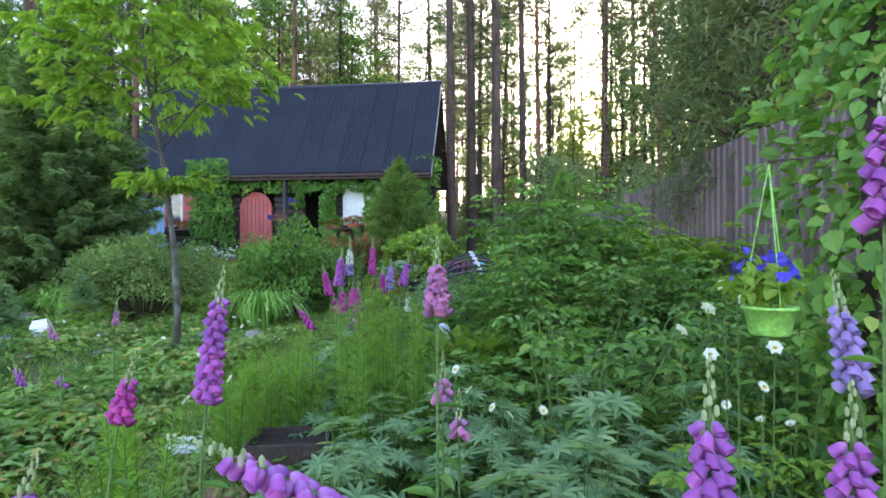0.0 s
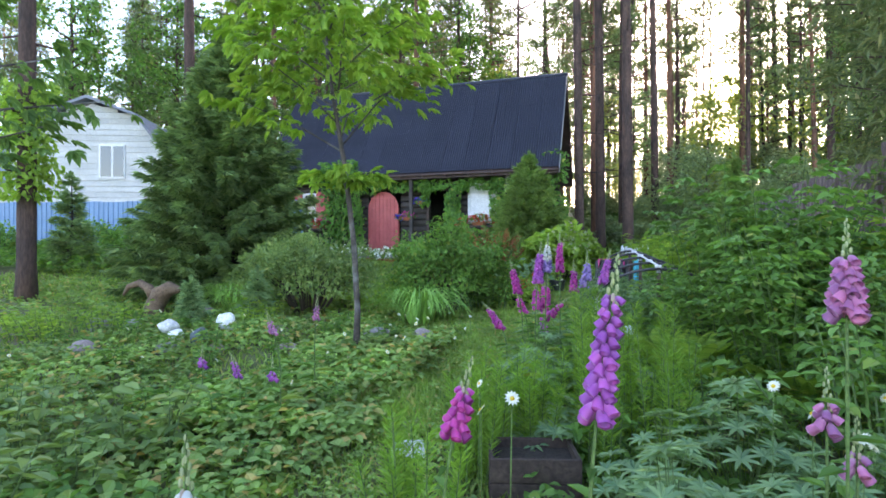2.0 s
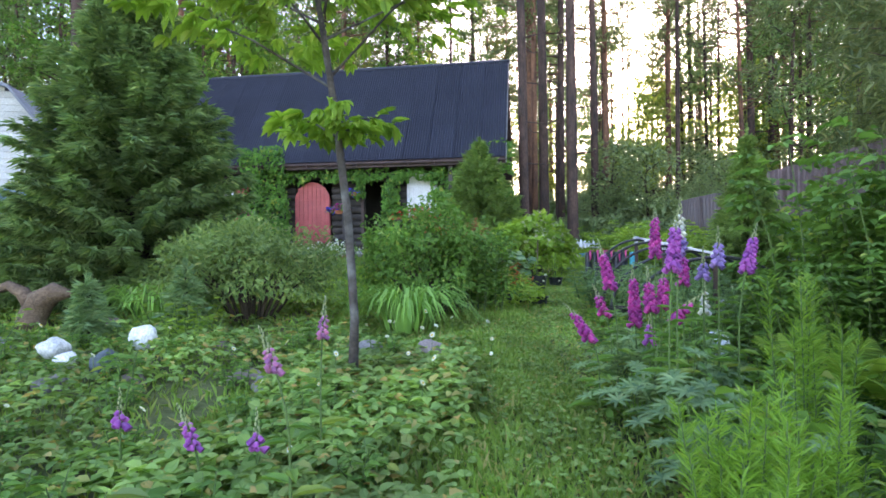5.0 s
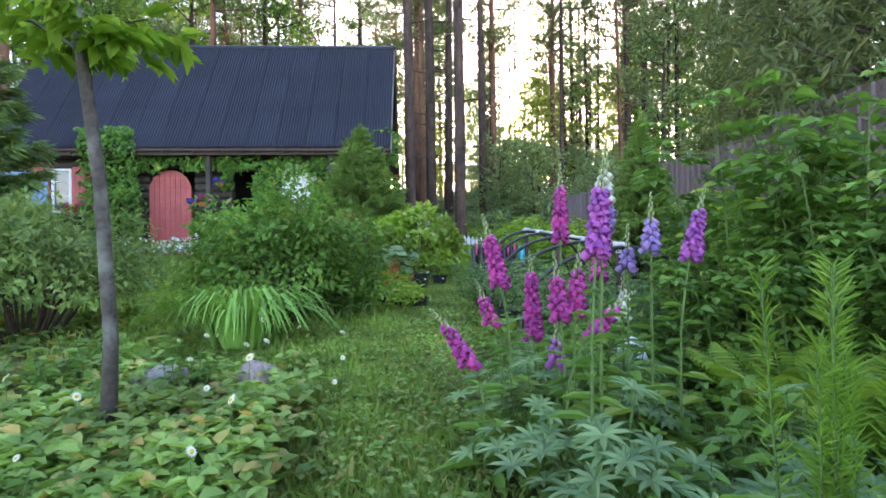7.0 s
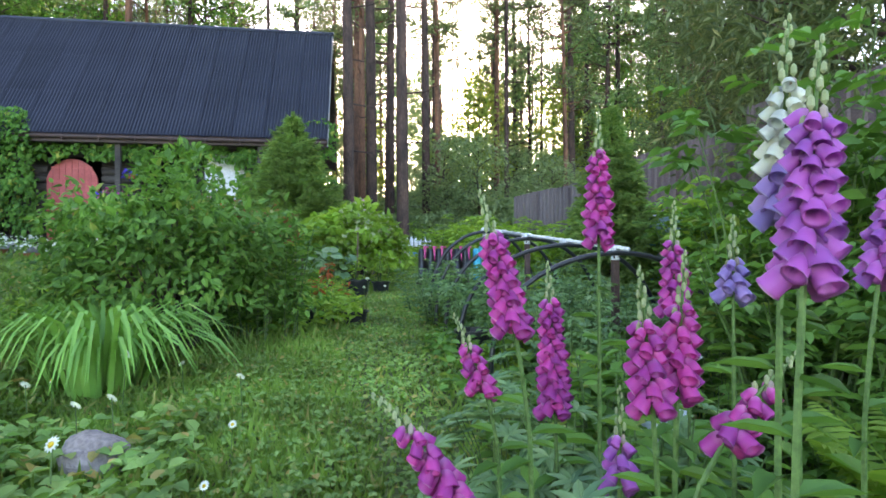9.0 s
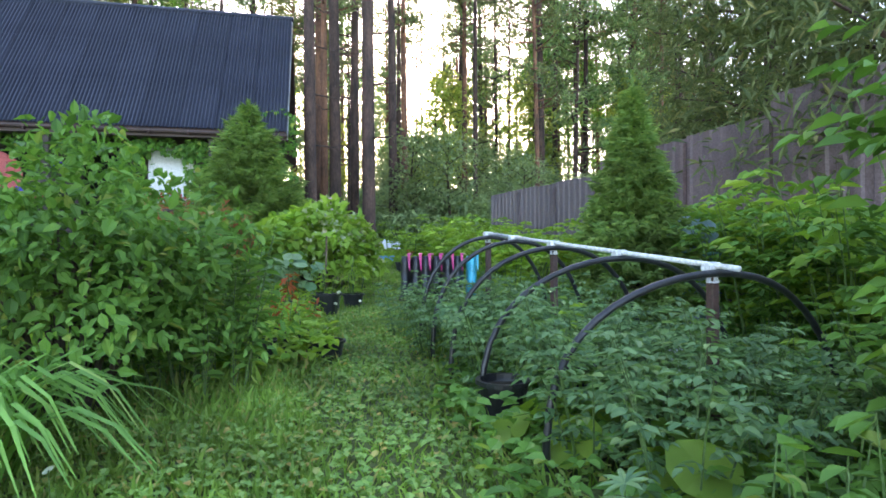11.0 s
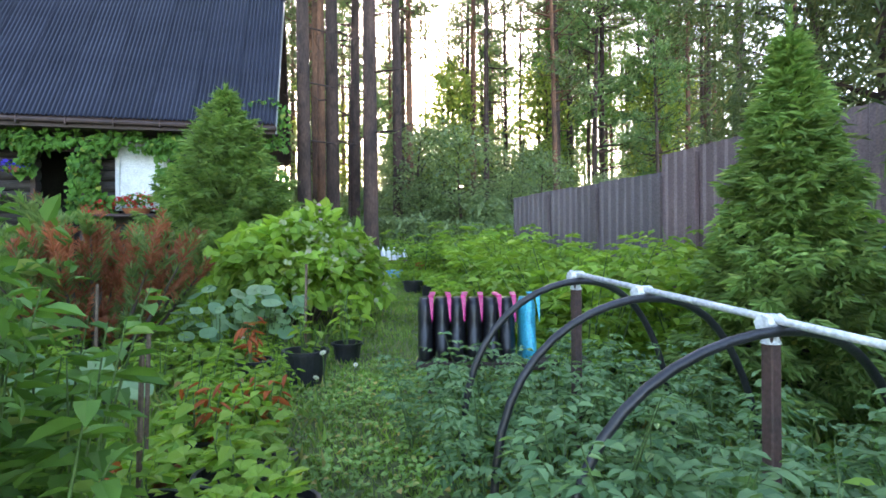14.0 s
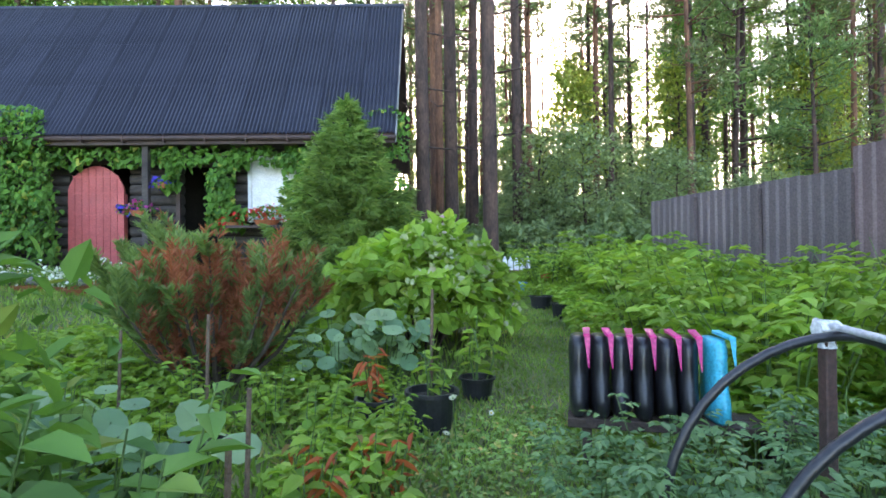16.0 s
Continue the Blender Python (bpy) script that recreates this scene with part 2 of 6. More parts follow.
GLASS, gnt, gb = material("window_glass", 0.08)
gb.inputs["Base Color"].default_value = (0.05, 0.06, 0.07, 1)
gb.inputs["Specular IOR Level"].default_value = 0.8
SUNFACE, snt, sb = material("sun_face")
sb.inputs["Emission Color"].default_value, sb.inputs["Emission Strength"].default_value = (1.0, 0.86, 0.6, 1), 60.0

rng = np.random.default_rng(7)


# ---- mesh building ----
class Build:
    """Collects vertices and faces for one mesh."""
    def __init__(self):
        self.v, self.f, self.n = [], [], 0

    def add(self, verts, faces):
        verts = np.asarray(verts, float).reshape(-1, 3)
        self.v.append(verts)
        if isinstance(faces, np.ndarray):
            self.f.extend((faces + self.n).tolist())
        else:
            self.f.extend([[i + self.n for i in f] for f in faces])
        self.n += len(verts)
        return self

    def box(self, size, at=(0, 0, 0), rot=None, bevel=0.0):
        bm = bmesh.new()
        bmesh.ops.create_cube(bm, size=1)
        bmesh.ops.scale(bm, vec=size, verts=bm.verts)
        if bevel:
            bmesh.ops.bevel(bm, geom=bm.edges[:], offset=bevel, segments=1, affect="EDGES")
        m = Matrix.Translation(at) @ (rot or Matrix())
        vs = [m @ x.co for x in bm.verts]
        bm.verts.index_update()
        fs = [[x.index for x in f.verts] for f in bm.faces]
        bm.free()
        return self.add([tuple(x) for x in vs], fs)

    def tube(self, pts, radii, sides=6, cap=True):
        pts = [Vector(p) for p in pts]
        if np.isscalar(radii):
            radii = [radii] * len(pts)
        vs, fs = [], []
        ref = Vector((0.31, 0.95, 0.05))
        for i, p in enumerate(pts):
            d = (pts[min(i + 1, len(pts) - 1)] - pts[max(i - 1, 0)]).normalized()
            a = d.cross(ref)
            if a.length < 0.05:
                a = d.cross(Vector((1, 0, 0)))
            a.normalize()
            b = d.cross(a)
            for k in range(sides):
                w = 2 * math.pi * k / sides
                vs.append(tuple(p + (a * math.cos(w) + b * math.sin(w)) * radii[i]))
        for i in range(len(pts) - 1):
            for k in range(sides):
                k2 = (k + 1) % sides
                fs.append([i * sides + k, i * sides + k2, (i + 1) * sides + k2, (i + 1) * sides + k])
        if cap:
            fs.append(list(range(sides))[::-1])
            fs.append([(len(pts) - 1) * sides + k for k in range(sides)])
        return self.add(vs, fs)

    def lathe(self, profile, sides=14, at=(0, 0, 0), m=None):
        vs, fs = [], []
        for r, z in profile:
            for k in range(sides):
                w = 2 * math.pi * k / sides
                p = Vector((r * math.cos(w), r * math.sin(w), z))
                vs.append(tuple((m @ p if m else p) + Vector(at)))
        for i in range(len(profile) - 1):
            for k in range(sides):
                k2 = (k + 1) % sides
                fs.append([i * sides + k, i * sides + k2, (i + 1) * sides + k2, (i + 1) * sides + k])
        return self.add(vs, fs)

    def leaves(self, P, D, N, L, W, fold=0.15, curl=0.15, broad=False):
        """Folded leaves at P, along D, facing N. Each is an island of its own."""
        P, D, N = (np.asarray(a, float).reshape(-1, 3) for a in (P, D, N))
        n = len(P)
        D = D / (np.linalg.norm(D, axis=1, keepdims=True) + 1e-9)
        S = np.cross(D, N)
        S = S / (np.linalg.norm(S, axis=1, keepdims=True) + 1e-9)
        U = np.cross(S, D)
        L = np.broadcast_to(np.asarray(L, float), (n,))[:, None]
        W = np.broadcast_to(np.asarray(W, float), (n,))[:, None]
        if broad:
            V = np.stack([P, P + D * L * 0.3 + S * W * 0.46 + U * W * fold, P + D * L * 0.68 + S * W * 0.36 + U * (W * fold - L * curl * 0.4),
                          P + D * L - U * L * curl, P + D * L * 0.68 - S * W * 0.36 + U * (W * fold - L * curl * 0.4), P + D * L * 0.3 - S * W * 0.46 + U * W * fold], 1)
            idx = np.array([[0, 1, 2, 3], [0, 3, 4, 5]])
        else:
            V = np.stack([P, P + D * L * 0.45 + S * W * 0.5 + U * W * fold, P + D * L - U * L * curl, P + D * L * 0.45 - S * W * 0.5 + U * W * fold], 1)
            idx = np.array([[0, 1, 2], [0, 2, 3]])
        k = V.shape[1]
        F = (np.arange(n)[:, None, None] * k + idx[None]).reshape(-1, idx.shape[1])
        return self.add(V.reshape(-1, 3), F)

    def mesh(self, name, mat, smooth=False):
        me = bpy.data.meshes.new(name)
        me.from_pydata(np.concatenate(self.v).tolist() if self.v else [], [], self.f)
        if mat:
            me.materials.append(mat)
        if smooth:
            me.shade_smooth()
        return me


def part(name, b, mat, parent, label="", smooth=False):
    """One mesh object, a part of its thing (or a piece of the setting)."""
    ob = new(name, b.mesh(name, mat, smooth) if isinstance(b, Build) else b)
    ob.parent = parent
    if label:
        ob["label"] = label
    if name in ("branches", "stems", "strap_leaves", "climber", "foliage", "needles", "crown"):
        ob["kind"] = "stuff"
    return ob


def thing(name, label, category, at=(0, 0, 0), rz=0, group="", kind=""):
    ob = new(name)
    ob.empty_display_size = 0.1
    ob.matrix_basis = pose(*at, 0, 0, rz)
    return tagged(ob, label, category, group, kind)


def single(name, b, mat, label, category, at=(0, 0, 0), rz=0, group="", kind="", smooth=False):
    ob = new(name, b.mesh(name, mat, smooth))
    ob.matrix_basis = pose(*at, 0, 0, rz)
    return tagged(ob, label, category, group, kind)


def unit(n):
    v = rng.normal(size=(n, 3))
    return v / np.linalg.norm(v, axis=1, keepdims=True)


def smoothstep(a, b, x):
    t = np.clip((np.asarray(x, float) - a) / (b - a), 0, 1)
    return t * t * (3 - 2 * t)


def ground_z(x, y):
    """Height of the garden and the wooded slope behind it."""
    x, y = np.asarray(x, float), np.asarray(y, float)
    z = np.interp(y, [-40, 0, 3.5, 6, 8, 12, 15, 21, 24, 34, 60, 110, 3000], [0, 0, 0, 0.17, 0.28, 0.42, 0.65, 1.0, 1.15, 2.6, 6.0, 9.0, 9.0])
    z = z + 0.45 * smoothstep(-6, -14, x) * smoothstep(6, 16, y)
    return z + 0.03 * np.sin(x * 1.3 + 0.7 * y) * np.cos(y * 1.1 - 0.4 * x)


def gz(x, y):
    return float(ground_z(x, y))


# ---- ground: one sheet to the horizon ----
def axis(lo, hi, step, far, n):
    a = np.arange(lo, hi + 1e-6, step)
    out = np.geomspace(1, far, n)
    return np.concatenate([lo - out[::-1], a, hi + out])


gx, gy = axis(-14, 12, 0.22, 1500, 22), axis(-4, 26, 0.22, 1500, 22)
GX, GY = np.meshgrid(gx, gy)
GZ = ground_z(GX, GY) + 0.012 * np.sin(GX * 7.1 + 3 * np.sin(GY * 2.3)) * np.sin(GY * 6.3)
nx, ny = len(gx), len(gy)
ii = (np.arange(ny - 1)[:, None] * nx + np.arange(nx - 1)[None]).reshape(-1)
b = Build().add(np.stack([GX, GY, GZ], -1).reshape(-1, 3), np.stack([ii, ii + 1, ii + nx + 1, ii + nx], 1))
single("ground", b, EARTH, "mossy garden turf rising gently to the woods", "ground", kind="structure", smooth=True)

b = Build()
b.add([(tuple(sun_dir * 900 + Vector((13.0 * p[0], 13.0 * p[1], 13.0 * p[2])))) for p in [(1, 0, 0), (-1, 0, 0), (0, 1, 0), (0, -1, 0), (0, 0, 1), (0, 0, -1)]],
      [[0, 2, 4], [2, 1, 4], [1, 3, 4], [3, 0, 4], [2, 0, 5], [1, 2, 5], [3, 1, 5], [0, 3, 5]])
single("backdrop_sun", b, SUNFACE, "low evening sun beyond the pine wood", "sun", kind="structure", smooth=True)

# ---- the log house ----
HOUSE = Matrix.Translation((-0.45, 21.2, 0)) @ Matrix(((-math.cos(radians(7)), math.sin(radians(7)), 0, 0), (math.sin(radians(7)), math.cos(radians(7)), 0, 0), (0, 0, 1, 0), (0, 0, 0, 1)))
# in the house's own frame: x along the front wall, y to the back, z up
def hp(u, v, z):
    return tuple(HOUSE @ Vector((u, v, z)))


LEN, RUN, EAVE, RIDGE, FLOOR = 12.9, 3.05, 4.45, 8.7, 1.05
house = thing("log_house", "dark log cabin with a steep black corrugated roof", "house", (0, 0, 0))


def hbox(b, u0, u1, v0, v1, z0, z1):
    c = [(u, v, z) for z in (z0, z1) for u, v in ((u0, v0), (u1, v0), (u1, v1), (u0, v1))]
    return b.add([hp(*p) for p in c], [[0, 1, 2, 3], [7, 6, 5, 4], [4, 5, 1, 0], [5, 6, 2, 1], [6, 7, 3, 2], [7, 4, 0, 3]])


def log_piece(u0, u1, v, z, r=0.13, along=True):
    b = Build()
    a, c = (hp(u0, v, z), hp(u1, v, z)) if along else (hp(v, u0, z), hp(v, u1, z))
    b.tube([a, c], r, 10)
    return part("log", b, LOG, house, smooth=False)


OPEN = [(2.6, 3.6, 2.45, 3.95), (4.4, 5.3, 1.05, 3.75), (6.55, 8.0, 1.05, 3.8), (10.55, 11.1, 2.45, 3.8)]
for i in range(13):
    z = FLOOR + 0.13 + i * 0.255
    cuts = sorted((a, c) for a, c, lo, hi in OPEN if lo < z < hi)
    u = 0.55
    for a, c in cuts + [(12.4, None)]:
        if a - u > 0.05:
            log_piece(u, a, 0.82, z)
        u = c
    log_piece(0.55, 5.6, 0.85, z, along=False)
    log_piece(0.55, 5.6, 12.05, z, along=False)
    log_piece(0.55, 12.4, 5.3, z)
b = Build()
for u in (0.85, 12.05):
    b = Build()
    pts = [hp(u - 0.04, 0.7, 4.3), hp(u - 0.04, 5.4, 4.3), hp(u - 0.04, 3.05, 8.3), hp(u + 0.04, 0.7, 4.3), hp(u + 0.04, 5.4, 4.3), hp(u + 0.04, 3.05, 8.3)]
    b.add(pts, [[0, 1, 2], [5, 4, 3], [0, 2, 5, 3], [2, 1, 4, 5], [1, 0, 3, 4]])
    part("gable", b, TRIMWOOD, house, "dark brown boarded gable")
# floor, ceiling and inner wall coloured near-black, the room's shade painted in
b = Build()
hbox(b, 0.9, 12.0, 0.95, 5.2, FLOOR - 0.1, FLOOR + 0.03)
part("house_floor", b, INNER_SHADE, house)
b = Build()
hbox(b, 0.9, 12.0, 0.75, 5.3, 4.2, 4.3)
part("house_ceiling", b, INNER_SHADE, house)
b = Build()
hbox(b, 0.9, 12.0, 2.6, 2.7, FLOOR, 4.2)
part("inner_wall", b, INNER_SHADE, house)
b = Build()
hbox(b, 0.5, 12.4, 0.66, 5.4, 0.4, FLOOR)
part("plinth", b, STONE, house)
# roof sheets: three courses of corrugated sheet on both slopes
WAVE, NW = LEN / 140, 10
def sheet_mesh(length):
    b = Build()
    cols = NW * 6 + 1
    s = np.linspace(0, NW * WAVE, cols)
    h = 0.036 * np.cos(2 * np.pi * s / WAVE)
    top0 = np.stack([s, np.zeros(cols), h], 1)
    top1 = np.stack([s, np.full(cols, length), h], 1)
    lo = np.array([0, 0, -0.006])
    i = np.arange(cols - 1)
    b.add(np.concatenate([top0, top1, top0 + lo, top1 + lo, top0, top0 + lo]), np.concatenate([
        np.stack([i, i + 1, i + 1 + cols, i + cols], 1), np.stack([i + 2 * cols, i + 3 * cols, i + 1 + 3 * cols, i + 1 + 2 * cols], 1),
        np.stack([i + 4 * cols, i + 5 * cols, i + 1 + 5 * cols, i + 1 + 4 * cols], 1)]))
    return b.mesh("roof_sheet", ROOF, smooth=True)


slope_len = math.hypot(RUN, RIDGE - EAVE)
ang = math.atan2(RIDGE - EAVE, RUN)
course = slope_len / 3
sheet = sheet_mesh(course + 0.12)
roof = part("roof", Build().add([hp(0.02, 0.03, EAVE - 0.05), hp(LEN - 0.02, 0.03, EAVE - 0.05), hp(LEN - 0.02, RUN, RIDGE - 0.05), hp(0.02, RUN, RIDGE - 0.05), hp(LEN - 0.02, 2 * RUN - 0.03, EAVE - 0.05), hp(0.02, 2 * RUN - 0.03, EAVE - 0.05),
                               hp(0.02, 0.06, EAVE - 0.11), hp(LEN - 0.02, 0.06, EAVE - 0.11), hp(LEN - 0.02, RUN, RIDGE - 0.12), hp(0.02, RUN, RIDGE - 0.12), hp(LEN - 0.02, 2 * RUN - 0.06, EAVE - 0.11), hp(0.02, 2 * RUN - 0.06, EAVE - 0.11)],
                              [[0, 1, 2, 3], [3, 2, 4, 5], [9, 8, 7, 6], [11, 10, 8, 9], [0, 6, 7, 1], [5, 4, 10, 11], [0, 3, 9, 6], [3, 5, 11, 9], [1, 7, 8, 2], [2, 8, 10, 4]]), TRIMWOOD, house, "steep black corrugated roof")
for side in (0, 1):
    for c in range(3):
        for k in range(14):
            u = k * NW * WAVE
            s0 = c * course - 0.04
            ob = part("roof_sheet", sheet, ROOF, roof)
            lift = 0.012 + 0.009 * c + 0.002 * (k % 2)
            if side == 0:
                m = Matrix.Translation((u, 0, EAVE)) @ Matrix.Rotation(ang, 4, "X") @ Matrix.Translation((0, s0, lift))
            else:
                m = Matrix.Translation((u + NW * WAVE, 2 * RUN, EAVE)) @ Matrix.Rotation(math.pi, 4, "Z") @ Matrix.Rotation(ang, 4, "X") @ Matrix.Translation((0, s0, lift))
            ob.matrix_basis = HOUSE @ m
b = Build()
b.tube([hp(-0.05, RUN, RIDGE + 0.01), hp(LEN + 0.05, RUN, RIDGE + 0.01)], 0.09, 8)
part("ridge_cap", b, ROOF, roof)
b = Build()
hbox(b, 0.02, LEN - 0.02, 0.06, 0.1, EAVE - 0.26, EAVE - 0.06)
part("fascia", b, TRIMWOOD, house)
b = Build()
hbox(b, 0.1, LEN - 0.1, 0.1, 0.72, EAVE - 0.26, EAVE - 0.22)
part("soffit", b, TRIMWOOD, house)
b = Build().tube([hp(0.0, 0.0, EAVE - 0.14), hp(LEN, 0.0, EAVE - 0.1)], 0.055, 8)
part("gutter", b, TRIMWOOD, house)
for u in np.arange(0.6, LEN, 0.95):
    part("gutter_bracket", hbox(Build(), u, u + 0.025, -0.065, 0.06, EAVE - 0.22, EAVE - 0.06), STEEL, house)
for v0, v1, z0, z1 in ((0.0, RUN, EAVE - 0.08, RIDGE - 0.06), (2 * RUN, RUN, EAVE - 0.08, RIDGE - 0.06)):
    for u in (-0.02, LEN - 0.02):
        b = Build()
        p = [hp(u, v0, z0), hp(u, v1, z1), hp(u, v1, z1 - 0.26), hp(u, v0, z0 - 0.18), hp(u + 0.03, v0, z0), hp(u + 0.03, v1, z1), hp(u + 0.03, v1, z1 - 0.26), hp(u + 0.03, v0, z0 - 0.18)]
        b.add(p, [[0, 1, 2, 3], [7, 6, 5, 4], [0, 4, 5, 1], [3, 2, 6, 7]])
        part("bargeboard", b, SIDING if v0 == 0 else TRIMWOOD, house)
# boarded purlin ends at the right gable
for v, z in ((0.8, 5.35), (1.9, 6.9)):
    part("purlin", hbox(Build(), -0.02 + 0.04, 0.9, v, v + 0.14, z - 0.35, z - 0.21), TRIMWOOD, house)

# window with shutter, red arched door leaf, doorway, white-curtained window
def frame_part(u0, u1, z0, z1, mat, name, w=0.09, v=0.64):
    b = Build()
    hbox(b, u0, u1, v, v + 0.08, z1 - w, z1)
    hbox(b, u0, u1, v, v + 0.08, z0, z0 + w)
    hbox(b, u0, u0 + w, v + 0.002, v + 0.078, z0 + w, z1 - w)
    hbox(b, u1 - w, u1, v + 0.002, v + 0.078, z0 + w, z1 - w)
    return part(name, b, mat, house)


win = frame_part(10.5, 11.15, 2.4, 3.85, WHITE, "window_frame")
for z in (2.95, 3.4):
    part("glazing_bar", hbox(Build(), 10.59, 11.06, 0.66, 0.7, z, z + 0.035), WHITE, win)
part("pane", hbox(Build(), 10.56, 11.09, 0.7, 0.71, 2.46, 3.79), GLASS, win)
part("curtain", hbox(Build(), 10.6, 11.05, 0.83, 0.85, 2.46, 3.79), WHITE, win, "white curtain behind the panes")
for u0, u1 in ((9.85, 10.47), (11.18, 11.75)):
    sh = part("shutter", hbox(Build(), u0, u1, 0.6, 0.64, 2.35, 3.9), RED, house, "red-painted board shutter")
    for k in range(5):
        uu = u0 + 0.02 + k * (u1 - u0 - 0.04) / 5
        part("board", hbox(Build(), uu + 0.006, uu + (u1 - u0 - 0.04) / 5 - 0.006, 0.585, 0.6, 2.38, 3.87), RED, sh)
sill = part("window_sill", hbox(Build(), 9.7, 11.8, 0.35, 0.66, 2.2, 2.28), TRIMWOOD, house)


def arch_board(u0, u1, z1, uc, half):
    b = Build()
    n = 5
    pts = []
    for k in range(n):
        u = u0 + (u1 - u0) * k / (n - 1)
        pts.append((u, z1(u)))
    vs = [hp(u, 0.56, FLOOR + 0.05) for u, _ in pts] + [hp(u, 0.56, z) for u, z in pts] + [hp(u, 0.62, FLOOR + 0.05) for u, _ in pts] + [hp(u, 0.62, z) for u, z in pts]
    fs = []
    for k in range(n - 1):
        fs += [[k, k + 1, n + k + 1, n + k], [2 * n + k + 1, 2 * n + k, 3 * n + k, 3 * n + k + 1], [n + k, n + k + 1, 3 * n + k + 1, 3 * n + k]]
    fs += [[0, n, 3 * n, 2 * n], [n - 1, 3 * n - 1, 4 * n - 1, 2 * n - 1]]
    return b.add(vs, fs)


door = part("arched_door", hbox(Build(), 6.6, 7.95, 0.64, 0.7, FLOOR + 0.03, 3.1), RED, house, "red-painted arched board door, closed")
uc, half = 7.28, 0.68
arc = lambda u: 2.95 + 0.83 * math.sqrt(max(0.02, 1 - ((u - uc) / (half + 0.03)) ** 2))
for k in range(8):
    w = 2 * half / 8
    part("board", arch_board(uc - half + k * w + 0.006, uc - half + (k + 1) * w - 0.006, arc, uc, half), RED, door)
for z in (1.6, 2.1, 2.6, 3.1, 3.5):
    part("batten", hbox(Build(), uc - 0.55, uc + 0.55, 0.545, 0.558, z, z + 0.05), RED, door)
frame_part(4.3, 5.4, 1.05, 3.85, TRIMWOOD, "door_frame", 0.1)
wf = frame_part(2.5, 3.65, 2.4, 4.0, WHITE, "window_frame", 0.08)
part("curtain", hbox(Build(), 2.55, 3.6, 0.72, 0.74, 2.45, 3.95), WHITE, wf, "white curtain filling the window")
# posts of the porch
for u in (5.85, 1.9):
    part("porch_post", hbox(Build(), u, u + 0.14, 0.2, 0.34, 0.9, EAVE - 0.26), LOG, house)


# ---- leafy climbers and shrubs ----
def leafy(points, normals, L, W, spread=0.7, down=0.35, broad=True, jitter=0.3):
    n = len(points)
    D = normals * 0.6 + unit(n) * spread + np.array([0, 0, -down])
    N = normals * 0.5 + unit(n) * 0.5 + np.array([0, 0, 0.6])
    Ls = L * (1 + jitter * rng.normal(size=n)).clip(0.5, 1.8)
    return Build().leaves(points, D, N, Ls, Ls * W / L, broad=broad)


def lump(p, seed, f=1.8):
    return np.array([noise.noise(Vector(q) * f + Vector((seed, 0, 0))) for q in p])


def blob_points(n, r, seed, inner=0.45, f=1.6, amp=0.5):
    """Points through the outer part of a lumpy half-open mound standing on z = 0."""
    d = unit(n)
    d[:, 2] = np.where(d[:, 2] < -0.25, -d[:, 2], d[:, 2])
    k = 1 + amp * lump(d * 1.5, seed, f)
    rad = (inner + (1 - inner) * rng.random(n) ** 0.6) * k
    p = d * rad[:, None] * np.array(r)
    p[:, 2] = p[:, 2] * 0.72 + r[2] * 0.5
    p[:, 2] = np.maximum(p[:, 2], 0.02)
    return p, d


def shrub(name, label, at, r, n, L, W, mat, stems=14, seed=1, category="shrub", inner=0.45, amp=0.5, broad=True, down=0.35, spread=0.7, group="", rz=0):
    t = thing(name, label, category, (at[0], at[1], gz(at[0], at[1]) - 0.02), rz, group)
    b = Build()
    for k in range(stems):
        a, q = rng.random() * 6.28, rng.random() ** 0.5
        tip = Vector((r[0] * q * math.cos(a) * 0.8, r[1] * q * math.sin(a) * 0.8, r[2] * (1.1 - 0.45 * q)))
        base = Vector((tip.x * 0.2, tip.y * 0.2, -0.05))
        b.tube([base, base.lerp(tip, 0.5) + Vector((0, 0, 0.12 * r[2])), tip], [0.016, 0.011, 0.004], 5)
    part("stems", b, TWIG, t)
    p, d = blob_points(n, r, seed, inner, amp=amp)
    part("foliage", leafy(p, d, L, W, spread, down, broad), mat, t)
    return t


